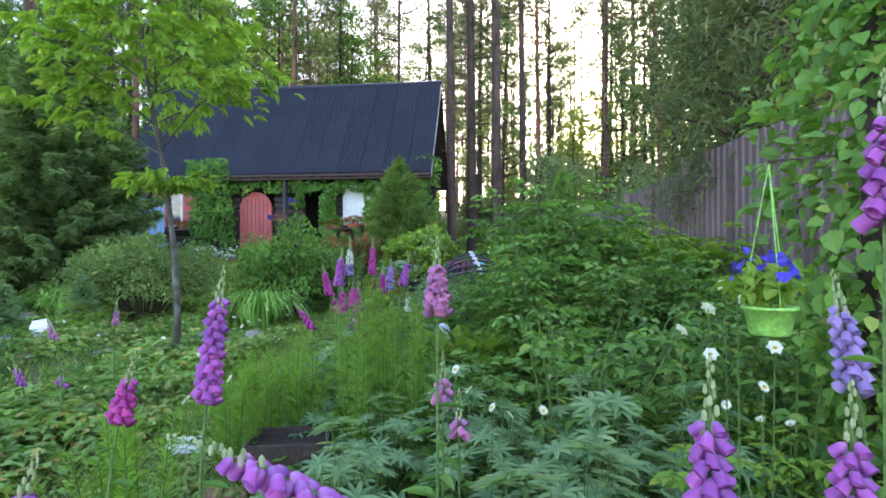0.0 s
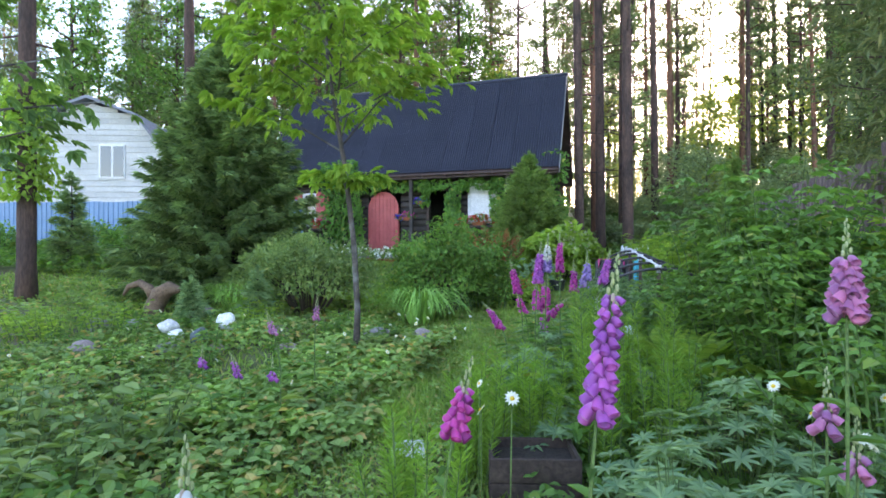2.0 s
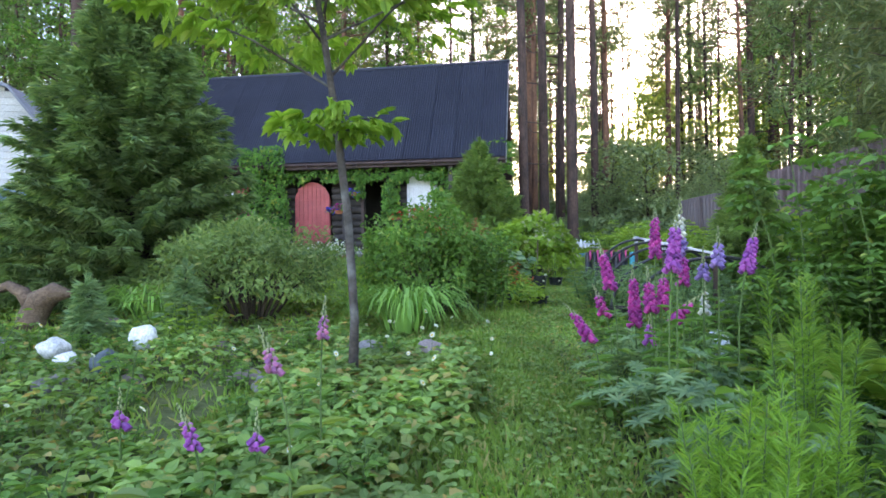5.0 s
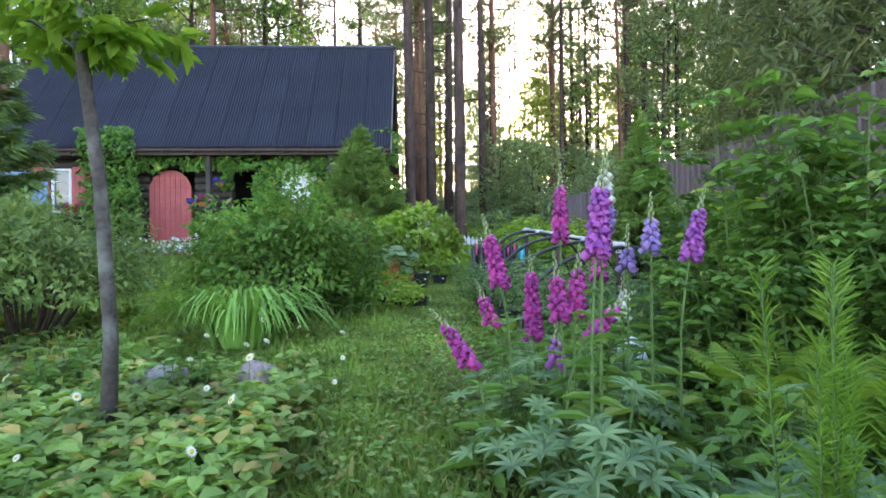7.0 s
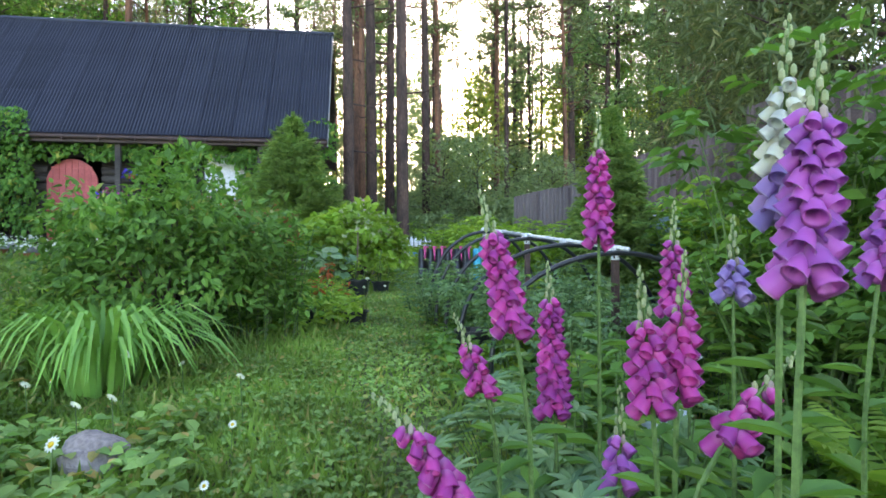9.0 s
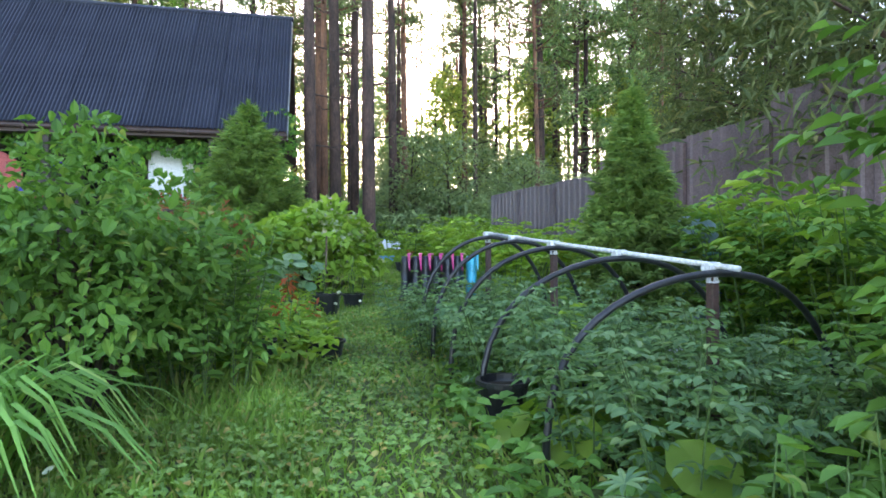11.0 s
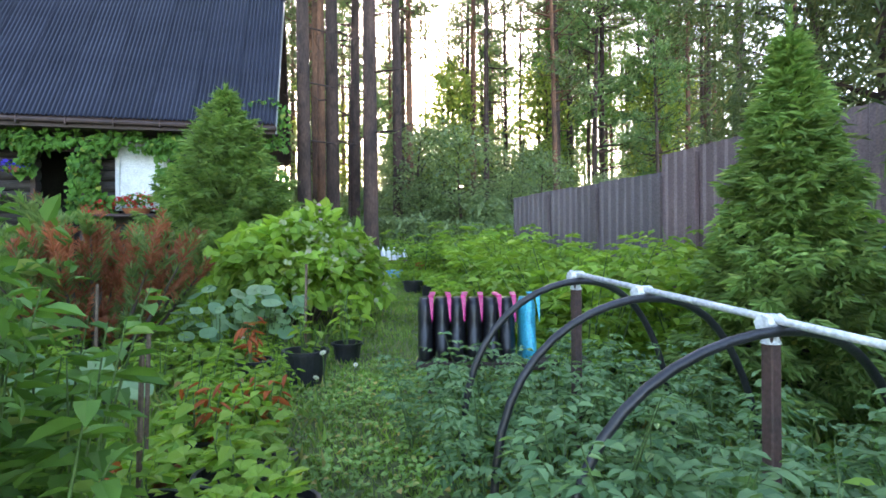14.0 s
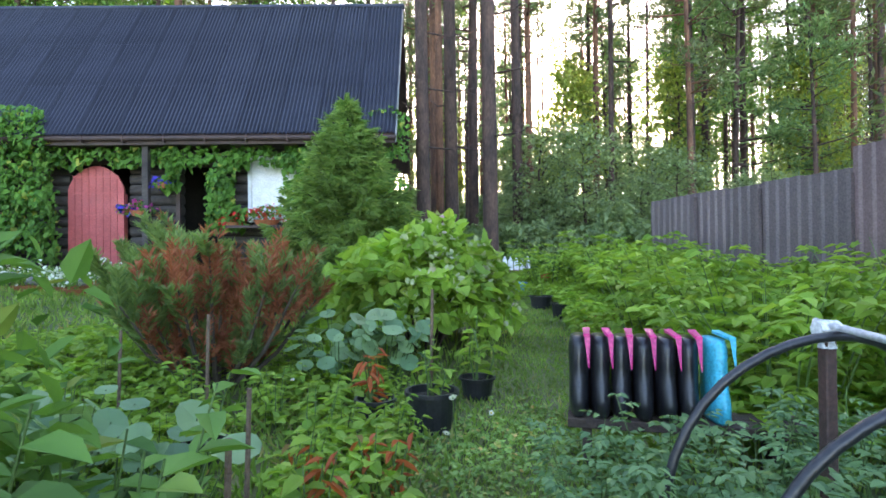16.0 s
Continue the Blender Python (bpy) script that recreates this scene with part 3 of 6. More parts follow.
def conifer(name, label, at, height, radius, mat, whorls, per, seed=1, twig=0.16, low=0.08, droop=0.35, blades=3, lead=0.5, category="spruce"):
    t = thing(name, label, category, (at[0], at[1], gz(at[0], at[1]) - 0.03))
    part("trunk", Build().tube([(0, 0, 0), (0.02, 0.01, height * 0.5), (0, 0, height)], [radius * 0.055, radius * 0.035, 0.008], 7), BARK_DARK, t)
    br, P, D, N = Build(), [], [], []
    for i in range(whorls):
        f = i / (whorls - 1)
        z = height * (low + (0.97 - low) * f)
        rr = radius * ((1 - f) ** 1.0 * 0.97 + 0.03) * (1 if f > 0.08 else 0.85)
        for k in range(per if f < 0.8 else max(4, per // 2)):
            a = 6.283 * (k + rng.random() * 0.8) / (per if f < 0.8 else max(4, per // 2)) + i * 0.7
            ln = rr * (0.72 + 0.45 * rng.random())
            up = -droop * (1 - f) + 0.55 * f
            h = Vector((math.cos(a), math.sin(a), 0))
            z0 = z + (rng.random() - 0.5) * height / whorls
            pts = [Vector((0, 0, z0)) + h * ln * s + Vector((0, 0, ln * (up * s + 0.28 * s * s))) for s in (0, 0.35, 0.7, 1)]
            br.tube(pts, [0.012 + 0.012 * rr, 0.009 + 0.006 * rr, 0.006, 0.003], 4, cap=False)
            m = max(4, int(ln / (twig * 0.33)))
            side = Vector((-h.y, h.x, 0))
            for j in range(m):
                s = 0.18 + 0.82 * (j + rng.random()) / m
                c = Vector((0, 0, z0)) + h * ln * s + Vector((0, 0, ln * (up * s + 0.28 * s * s)))
                reach = twig * (0.6 + 1.1 * (1 - s)) * (0.7 + 0.6 * rng.random())
                for sg in (-1, 1, 0):
                    dirv = h * (0.75 if sg else 1.0) + side * sg * 0.8 + Vector((0, 0, (-0.38 * (1 - f) + 0.12) + (rng.random() - 0.5) * 0.35))
                    dirv.normalize()
                    for q in range(blades):
                        o = rng.normal(size=3) * 0.018
                        P.append((c.x + o[0], c.y + o[1], c.z + o[2]))
                        jit = rng.normal(size=3) * 0.22
                        D.append((dirv.x + jit[0], dirv.y + jit[1], dirv.z + jit[2]))
                        N.append(rng.normal(size=3) + np.array([0, 0, 0.7]))
    part("branches", br, BARK_DARK, t)
    n = len(P)
    Ls = twig * (0.75 + 0.6 * rng.random(n))
    # the leader at the top
    k = 40
    P += [(0, 0, height * (1 - 0.04 * lead) + lead * 0.25 * j / k) for j in range(k)]
    D += [tuple(unit(1)[0] * 0.6 + np.array([0, 0, 1.0])) for j in range(k)]
    N += [tuple(unit(1)[0]) for j in range(k)]
    Ls = np.concatenate([Ls, np.full(k, twig * 0.7)])
    part("needles", Build().leaves(P, D, N, Ls, 0.02 + Ls * 0.06, fold=0.3), mat, t)
    return t


conifer("spruce_tree", "large dense dark green spruce beside the house", (-6.95, 10.1), 5.3, 2.05, NEEDLE_BIG, 38, 16, twig=0.17, droop=0.42, blades=4)
conifer("spruce_tree", "bright green spruce at the corner of the log house", (-1.45, 18.7), 3.6, 1.6, NEEDLE, 30, 12, twig=0.17, droop=0.15, blades=3, low=0.05)
conifer("spruce_tree", "young spruce with drooping twigs by the brown fence", (2.15, 10.1), 2.45, 0.72, NEEDLE, 30, 12, twig=0.085, droop=0.42, blades=4, low=0.04, lead=1.0)
conifer("spruce_tree", "slim dark spruce before the blue fence", (-12.9, 12.6), 2.5, 0.75, NEEDLE_BIG, 14, 8, twig=0.18, blades=2)
conifer("pine_seedling", "small soft pine seedling in the rock garden", (-4.9, 7.6), 0.7, 0.26, LEAF_BLUE, 8, 7, twig=0.1, blades=3, category="pine")
conifer("pine_seedling", "small soft pine seedling in the rock garden", (-5.6, 7.1), 0.6, 0.26, LEAF_BLUE, 8, 7, twig=0.1, blades=3, category="pine")

shrub("spiraea_bush", "wide arching green spiraea bush", (-4.55, 8.5), (1.15, 0.85, 1.0), 11000, 0.06, 0.026, LEAF_DULL, 40, 3, amp=0.45)
shrub("rose_bush", "dense green rose bush behind the daylilies", (-2.4, 8.9), (0.95, 0.8, 1.08), 8500, 0.06, 0.036, LEAF, 30, 5, amp=0.6)
shrub("hydrangea_bush", "lush light green leafy bush with pale flowerheads", (-0.5, 14.1), (0.95, 0.85, 1.02), 4200, 0.13, 0.1, LEAF_FRESH, 24, 8, amp=0.4)
def dwarf_pine(at, height, radius, limbs):
    """A spreading pine of crooked limbs, each ending in upright needled shoots, some of them dead."""
    t = thing("dwarf_pine", "half-browned dwarf pine with dead needles", "shrub", (at[0], at[1], gz(at[0], at[1]) - 0.02))
    live, dead = ([], [], []), ([], [], [])
    for k in range(limbs):
        a, q = k * 2.4 + 0.5 * rng.random(), (0.15 + 0.85 * (k + 0.5) / limbs) ** 0.7
        tip = Vector((radius * q * math.cos(a), radius * 0.8 * q * math.sin(a), height * (1.0 - 0.38 * q) * (0.75 + 0.35 * rng.random())))
        mid = Vector((tip.x * 0.6, tip.y * 0.6, tip.z * 0.4))
        part("limb", Build().tube([(tip.x * 0.1, tip.y * 0.1, -0.05), mid, tip], [0.028, 0.018, 0.006], 5, cap=False), TWIG, t)
        for j in range(11):
            f = 0.25 + 0.75 * j / 10
            c = mid.lerp(tip, (f - 0.25) / 0.75) if j > 2 else Vector((tip.x * 0.1, tip.y * 0.1, 0)).lerp(mid, 0.5 + 0.16 * j)
            up = Vector((rng.normal() * 0.45 + 0.3 * math.cos(a), rng.normal() * 0.45 + 0.3 * math.sin(a), 1.0)).normalized()
            ln = 0.2 + 0.16 * rng.random()
            brown = rng.random() < (0.7 if c.x > -0.35 and c.z < height * 0.8 else 0.15)
            P, D, N = dead if brown else live
            m = 48 if brown else 105
            g = rng.random(m)
            w = rng.random(m) * 6.28
            for i in range(m):
                P.append(tuple(c + up * ln * g[i]))
                D.append((up.x * 0.8 + 0.75 * math.cos(w[i]), up.y * 0.8 + 0.75 * math.sin(w[i]), up.z * 0.8))
                N.append((rng.normal(), rng.normal(), rng.normal()))
    for name, (P, D, N), mat, label in (("needles", live, LEAF_DULL, ""), ("dead_needles", dead, LEAF_RUST, "rust-brown dead needles")):
        ob = part(name, Build().leaves(P, D, N, 0.075 + 0.03 * rng.random(len(P)), 0.014, fold=0.2), mat, t, label)
        ob["kind"] = "stuff"
    return t


dwarf_pine((-2.3, 13.0), 1.3, 0.95, 34)


# ---- pine wood ----
def pine(height, r, crown_from, seed, n=1500, mat=BARK_RED, needles=NEEDLE_PINE, stubs=10, spread=2.0):
    t = thing("pine_tree", "tall slender pine with a bare trunk and high crown", "pine", group="pine wood")
    lean = rng.normal(size=2) * 0.012 * height
    b = Build()
    pts = [(lean[0] * f * f, lean[1] * f * f, height * f - 0.3) for f in (0, 0.05, 0.3, 0.6, 1)]
    b.tube(pts, [r * 1.3, r, r * 0.85, r * 0.6, 0.03], 9)
    part("trunk", b, mat, t, smooth=True)
    b, P, D = Build(), [], []
    for k in range(stubs):
        z, a = height * (0.12 + 0.4 * rng.random()), rng.random() * 6.28
        ln = 0.4 + 1.3 * rng.random()
        b.tube([(0, 0, z), (ln * 0.6 * math.cos(a), ln * 0.6 * math.sin(a), z - 0.05), (ln * math.cos(a), ln * math.sin(a), z + 0.15)], [0.03, 0.018, 0.006], 4, cap=False)
    nb = 26
    for k in range(nb):
        f = crown_from + (1 - crown_from) * (k + rng.random()) / nb
        a = rng.random() * 6.28
        ln = spread * (0.45 + 0.9 * rng.random()) * (1.05 - 0.6 * (f - crown_from) / (1 - crown_from))
        z = height * f
        bx, by = lean[0] * f * f, lean[1] * f * f
        up = 0.1 + 0.3 * rng.random()
        b.tube([(bx, by, z), (bx + ln * 0.5 * math.cos(a), by + ln * 0.5 * math.sin(a), z + ln * up * 0.3), (bx + ln * math.cos(a), by + ln * math.sin(a), z + ln * up)], [0.05, 0.03, 0.01], 4, cap=False)
        m = n // nb
        s = 0.35 + 0.7 * rng.random(m)
        c = np.stack([bx + ln * s * math.cos(a), by + ln * s * math.sin(a), z + ln * up * s], 1) + rng.normal(size=(m, 3)) * np.array([0.3, 0.3, 0.17]) * spread * 0.55
        P.append(c)
        D.append(unit(m) + np.array([math.cos(a), math.sin(a), 0.5]) * 0.7)
    part("branches", b, mat, t)
    P, D = np.concatenate(P), np.concatenate(D)
    part("needles", Build().leaves(P, D, unit(len(P)), 0.26 + 0.2 * rng.random(len(P)), 0.075, fold=0.4), needles, t)
    return t


protos = [pine(22, 0.17, 0.42, 1), pine(25, 0.2, 0.5, 2, mat=BARK), pine(18, 0.13, 0.33, 3, 1700), pine(20, 0.11, 0.55, 4, 1000, mat=BARK), pine(15, 0.12, 0.2, 5, 2200, mat=BARK, needles=NEEDLE_BIG)]
spots = [(0.36, 22.9, 1, 1.0), (1.25, 23.8, 1, 1.05), (2.25, 23.3, 1, 1.1), (9.7, 33.7, 0, 1.0), (1.3, 27.0, 0, 0.9), (2.55, 27.5, 1, 0.95), (3.75, 26.0, 1, 0.9), (4.9, 28.5, 0, 0.9),
         (-12.6, 17.0, 1, 1.0), (-7.6, 28.5, 0, 1.0), (-13.9, 25.2, 0, 1.0), (6.3, 9.0, 0, 1.0)]
wood = np.random.default_rng(21)
tries = 0
while len(spots) < 270 and tries < 6000:
    tries += 1
    y = 25 + 62 * wood.random() ** 0.85
    x = -0.85 * y + 1.75 * y * wood.random()
    if x < 1 and y < 29.5 and x > -15:
        continue
    if x < -13 and y < 27:
        continue
    if x < -15 and y < 34 and x > -30:
        continue
    if abs((x + 0.5) * math.cos(radians(SUN_AZ)) - (y - 2) * math.sin(radians(SUN_AZ))) < 0.8:
        continue
    if any((x - s[0]) ** 2 + (y - s[1]) ** 2 < 2.6 for s in spots):
        continue
    spots.append((x, y, int(wood.choice([0, 0, 1, 2, 3, 3, 3, 4])), 0.85 + 0.35 * wood.random()))
for k in range(70):
    y = 70 + 50 * wood.random()
    spots.append((-0.9 * y + 1.8 * y * wood.random(), y, int(wood.choice([0, 2, 4, 4])), 0.9 + 0.4 * wood.random()))
for k in range(48):
    y = 33 + 30 * wood.random()
    spots.append((-y * (0.35 + 0.95 * wood.random()), y, int(wood.choice([2, 4, 4, 0])), 0.8 + 0.4 * wood.random()))
for k in range(13):
    y = 24 + 22 * wood.random()
    spots.append((y * (0.42 + 0.5 * wood.random()), y, int(wood.choice([4, 2, 0, 3, 0])), 0.75 + 0.35 * wood.random()))
# the nearest stand singly; the farthest are joined into one stand
sun_gap = lambda x, y: abs((x + 0.7) * math.cos(radians(SUN_AZ)) - (y - 2) * math.sin(radians(SUN_AZ)))
spots = spots[:12] + [q for q in spots[12:] if sun_gap(q[0], q[1]) > 0.9]
spots.sort(key=lambda q: q[0] ** 2 + q[1] ** 2)
for x, y, k, s in spots[:285]:
    c = copy_thing(protos[k], pose(x, y, gz(x, y) - 0.05, 0, 0, wood.random() * 360))
    c.scale = (s * (1.0 if k != 1 else 0.95), s, s)
stand = thing("distant_pines", "far stand of slender pines closing the wood", "trees", kind="stuff")
for name, mat in (("trunk", BARK_RED), ("branches", BARK), ("needles", NEEDLE_PINE)):
    b = Build()
    for x, y, k, s in spots[285:]:
        me = next(c.data for c in protos[k].children if c.name.startswith(name))
        v = np.empty(len(me.vertices) * 3)
        me.vertices.foreach_get("co", v)
        w = x * 7.7
        rot = np.array([[math.cos(w), -math.sin(w), 0], [math.sin(w), math.cos(w), 0], [0, 0, 1]]) * s
        b.add(v.reshape(-1, 3) @ rot.T + np.array([x, y, gz(x, y)]), [tuple(p.vertices) for p in me.polygons])
    part(name, b, mat, stand)["kind"] = "stuff"
for i, (x, y) in enumerate(((18, 30), (24, 36), (-20, 40), (30, 44), (13, 40))):
    protos[i].matrix_basis = pose(x, y, gz(x, y))


# broad-leaved trees at the edge of the wood
def broadleaf(label, height, radius, crown_from, n, L, mat, trunk_r=0.1, seed=1, name="birch_tree", category="tree", bark=BARK, at=(0, 0), limbs=24, droop=0.5, group="", wide=0.62):
    t = thing(name, label, category, (at[0], at[1], gz(at[0], at[1])), 0, group)
    part("trunk", Build().tube([(0, 0, -0.2), (0.05, 0, height * 0.3), (0.0, 0.1, height * 0.65), (0.05, 0, height)], [trunk_r * 1.2, trunk_r, trunk_r * 0.6, 0.01], 8), bark, t)
    b, P, D = Build(), [], []
    for k in range(limbs):
        f = crown_from + (0.98 - crown_from) * (k + rng.random()) / limbs
        a = rng.random() * 6.28
        ln = radius * (0.55 + 0.6 * rng.random()) * math.sin(math.pi * min(1, 0.2 + 0.8 * (f - crown_from) / (1 - crown_from))) ** 0.5
        z = height * f
        tip = np.array([ln * math.cos(a), ln * math.sin(a), z + ln * 0.35])
        b.tube([(0, 0, z), tuple(tip * np.array([0.5, 0.5, 0]) + np.array([0, 0, z + ln * 0.25])), tuple(tip)], [trunk_r * 0.4, trunk_r * 0.22, 0.006], 5, cap=False)
        m = n // limbs
        s = 0.3 + 0.75 * rng.random(m)
        c = np.stack([ln * s * math.cos(a), ln * s * math.sin(a), z + ln * 0.35 * s - 0.1 * s], 1) + rng.normal(size=(m, 3)) * radius * np.array([0.2, 0.2, 0.13])
        P.append(c)
        D.append(unit(m) + np.array([math.cos(a), math.sin(a), -droop]) * 0.7)
    part("branches", b, bark, t)
    P, D = np.concatenate(P), np.concatenate(D)
    Ls = L * (0.7 + 0.6 * rng.random(len(P)))
    part("crown", Build().leaves(P, D, unit(len(P)) * 0.6 + np.array([0, 0, 1]), Ls, Ls * wide, broad=False), mat, t)
    return t


birch = broadleaf("tall leafy birch behind the log house", 15, 2.6, 0.25, 5200, 0.22, LEAF, 0.13, at=(-9.0, 30.5))
for x, y, s in ((-13.5, 31.0, 1.0), (-5.5, 34.0, 0.9), (-18, 36, 1.2), (-24, 32, 1.1), (-30, 30, 1.2), (16, 37, 0.8), (22, 41, 0.9)):
    c = copy_thing(birch, pose(x, y, gz(x, y), 0, 0, x * 40))
    c.scale = (s, s, s)
# young trees whose sunlit look comes from their leaf colour
young = broadleaf("young broadleaf tree in the wood, its leaves coloured as if sunlit", 7.5, 1.7, 0.1, 2600, 0.2, LEAF_SUNLIT, 0.07, at=(7.5, 32), name="young_tree", group="saplings in the wood")
for x, y, s in ((14, 34, 1.2), (17.5, 29.5, 1.1), (-4, 38, 1.4), (21, 33, 1.2), (11, 40, 1.3), (25, 28, 1.1), (3.5, 44, 1.2)):
    c = copy_thing(young, pose(x, y, gz(x, y), 0, 0, x * 70))
    c.scale = (s, s, s)
green = broadleaf("blue-green sapling at the wood's edge", 4.2, 1.5, 0.05, 3000, 0.13, LEAF_WOOD, 0.05, at=(5.6, 25.0), name="sapling", group="saplings in the wood", limbs=30)
sap = np.random.default_rng(5)
for k in range(108):
    y = 25.5 + 34 * sap.random()
    x = -2 + (y * 0.95 + 2) * sap.random()
    if y < 28:
        x = max(x, 4.5)
    if k > 80:
        x, y = -12 - 20 * sap.random(), 34 + 10 * sap.random()
    s = (0.4 + 0.75 * sap.random() ** 1.3) + (0.3 if y > 38 else 0)
    c = copy_thing(green, pose(x, y, gz(x, y), 0, 0, sap.random() * 360))
    c.scale = (s * 1.2, s * 1.2, s)
# low-branched pines beyond the brown fence
for x, y, h in ((5.7, 9.4, 7.5), (7.0, 12.6, 8.5), (9.6, 15.5, 9.5)):
    t = broadleaf("low-branched pine beyond the brown fence", h, 2.3, 0.2, 15000, 0.22, NEEDLE_PINE, 0.12, at=(x, y), name="pine_tree", category="pine", bark=BARK, limbs=34, droop=0.1, wide=0.2)

# undergrowth of the wood
und = shrub("undergrowth_bush", "green undergrowth at the foot of the pines", (3.6, 24.6), (1.3, 1.1, 1.1), 1500, 0.16, 0.09, LEAF_WOOD, 8, 31, "bush", broad=False, group="undergrowth")
for k in range(90):
    y = 23.5 + 24 * sap.random()
    x = 0.8 + (y * 0.9) * sap.random()
    if k > 70:
        x, y = -8 - 16 * sap.random(), 28 + 8 * sap.random()
    s = 0.6 + 0.9 * sap.random()
    c = copy_thing(und, pose(x, y, gz(x, y) - 0.05, 0, 0, sap.random() * 360))
    c.scale = (s * 1.1, s * 1.1, s)

# ---- brown profiled-metal fence ----
def profiled(width, height, depth=0.03, pitch=0.2, mat=FENCE):
    b = Build()
    n = int(round(width / pitch))
    xs, ys = [], []
    for k in range(n):
        x = k * pitch
        xs += [x, x + pitch * 0.3, x + pitch * 0.42, x + pitch * 0.72, x + pitch * 0.84]
        ys += [0, 0, depth, depth, 0]
    xs.append(n * pitch), ys.append(0)
    xs, ys, m = np.array(xs), np.array(ys), len(xs)
    def rows(dy, z):
        return np.stack([xs, ys + dy, np.full(m, z)], 1)
    i = np.arange(m - 1)
    b.add(np.concatenate([rows(0, 0), rows(0, height), rows(0.004, 0), rows(0.004, height)]), np.concatenate([np.stack([i, i + 1, i + 1 + m, i + m], 1), np.stack([i + 2 * m, i + 3 * m, i + 1 + 3 * m, i + 1 + 2 * m], 1), np.stack([i + m, i + 1 + m, i + 1 + 3 * m, i + 3 * m], 1)]))
    return b.mesh("fence_sheet", mat)


def fence(name, label, start, end, height, sheet_w, mat, category="fence", tops=(2.5, 2.5)):
    """Sheets side by side, their tops running evenly from the first height to the last."""
    s, e = Vector(start), Vector(end)
    ln = (e - s).length
    a = math.atan2(e.y - s.y, e.x - s.x)
    t = thing(name, label, category)
    n = int(round(ln / sheet_w))
    me = profiled(sheet_w, height, mat=mat)
    for k in range(n):
        p = s.lerp(e, k / n)
        z = tops[0] + (tops[1] - tops[0]) * k / n - height + 0.012 * math.sin(k * 2.3)
        ob = part("fence_sheet", me, mat, t)
        ob.matrix_basis = Matrix.Translation((p.x, p.y, z)) @ Matrix.Rotation(a, 4, "Z") @ Matrix.Diagonal((ln / n / sheet_w * 1.012, 1, 1, 1))
        if k % 2 == 0:
            part("post", Build().box((0.06, 0.06, height + 0.1), (p.x, p.y, z + height / 2 - 0.12), Matrix.Rotation(a, 4, "Z") @ Matrix.Translation((0, 0.07, 0))), mat, t)
    return t


fence("metal_fence", "tall brown profiled-metal fence along the garden", (4.4, -1.0, 0), (4.5, 10.5, 0), 3.0, 1.0, FENCE, tops=(3.05, 3.02))
fence("metal_fence", "brown profiled-metal fence stepping down the garden", (4.52, 10.5, 0), (4.6, 14.1, 0), 2.45, 0.8, FENCE, tops=(2.8, 2.78))
fence("metal_fence", "lower grey-brown profiled-metal fence running to the wood", (4.62, 14.1, 0), (4.45, 18.6, 0), 1.95, 0.8, FENCE_BACK, tops=(2.55, 2.58))
fence("metal_fence", "blue profiled-metal fence of the neighbouring plot", (-30, 17.5, 0), (-9.5, 19.0, 0), 2.05, 1.0, BLUE, tops=(3.25, 3.15))

# ---- neighbour's white house ----
nb = thing("neighbour_house", "white-sided neighbouring house with a grey metal roof", "house")
NB = Matrix.Translation((-19.8, 20.6, 1.0)) @ Matrix.Rotation(radians(16), 4, "Z")


def nbox(b, x0, x1, y0, y1, z0, z1):
    c = [(x, y, z) for z in (z0, z1) for x, y in ((x0, y0), (x1, y0), (x1, y1), (x0, y1))]
    return b.add([tuple(NB @ Vector(p)) for p in c], [[3, 2, 1, 0], [4, 5, 6, 7], [0, 1, 5, 4], [1, 2, 6, 5], [2, 3, 7, 6], [3, 0, 4, 7]])


b = Build()
prof = [(-3.2, 0), (3.2, 0), (3.2, 4.2), (1.9, 5.9), (0, 6.6), (-3.2, 5.3)]
vs = [tuple(NB @ Vector((x, y, z))) for y in (0, 8) for x, z in prof]
b.add(vs, [list(range(6)), list(range(6, 12))[::-1]] + [[k, (k + 6), (k + 1) % 6 + 6, (k + 1) % 6] for k in range(6)])
w = part("wall", b, SIDING, nb, "white lapped siding")
for k in range(26):
    z = 0.2 + k * 0.24
    x0, x1 = -3.2, np.interp(z, [0, 4.2, 5.9, 6.6], [3.2, 3.2, 1.9, 0.0])
    if z > 5.3:
        x0 = -3.2 + (z - 5.3) / 1.3 * 3.2
    if x1 - x0 > 0.3:
        b = Build()
        p = [(x0, -0.004, z), (x1, -0.004, z), (x1, -0.035, z), (x0, -0.035, z), (x0, -0.006, z + 0.235), (x1, -0.006, z + 0.235)]
        b.add([tuple(NB @ Vector(q)) for q in p], [[3, 2, 5, 4], [0, 1, 2, 3]])
        part("siding_board", b, SIDING, w)
b = Build()
for (xa, za), (xb, zb) in (((3.45, 3.95), (1.95, 6.0)), ((1.95, 6.0), (0, 6.72)), ((0, 6.72), (-3.5, 5.3))):
    q = [(xa, -0.4, za), (xb, -0.4, zb), (xb, 8.3, zb), (xa, 8.3, za)]
    b.add([tuple(NB @ Vector(p)) for p in q] + [tuple(NB @ (Vector(p) + Vector((0, 0, 0.12)))) for p in q], [[3, 2, 1, 0], [4, 5, 6, 7], [0, 1, 5, 4], [2, 3, 7, 6], [1, 2, 6, 5], [3, 0, 4, 7]])
part("roof", b, SLATE, nb, "grey metal roof")
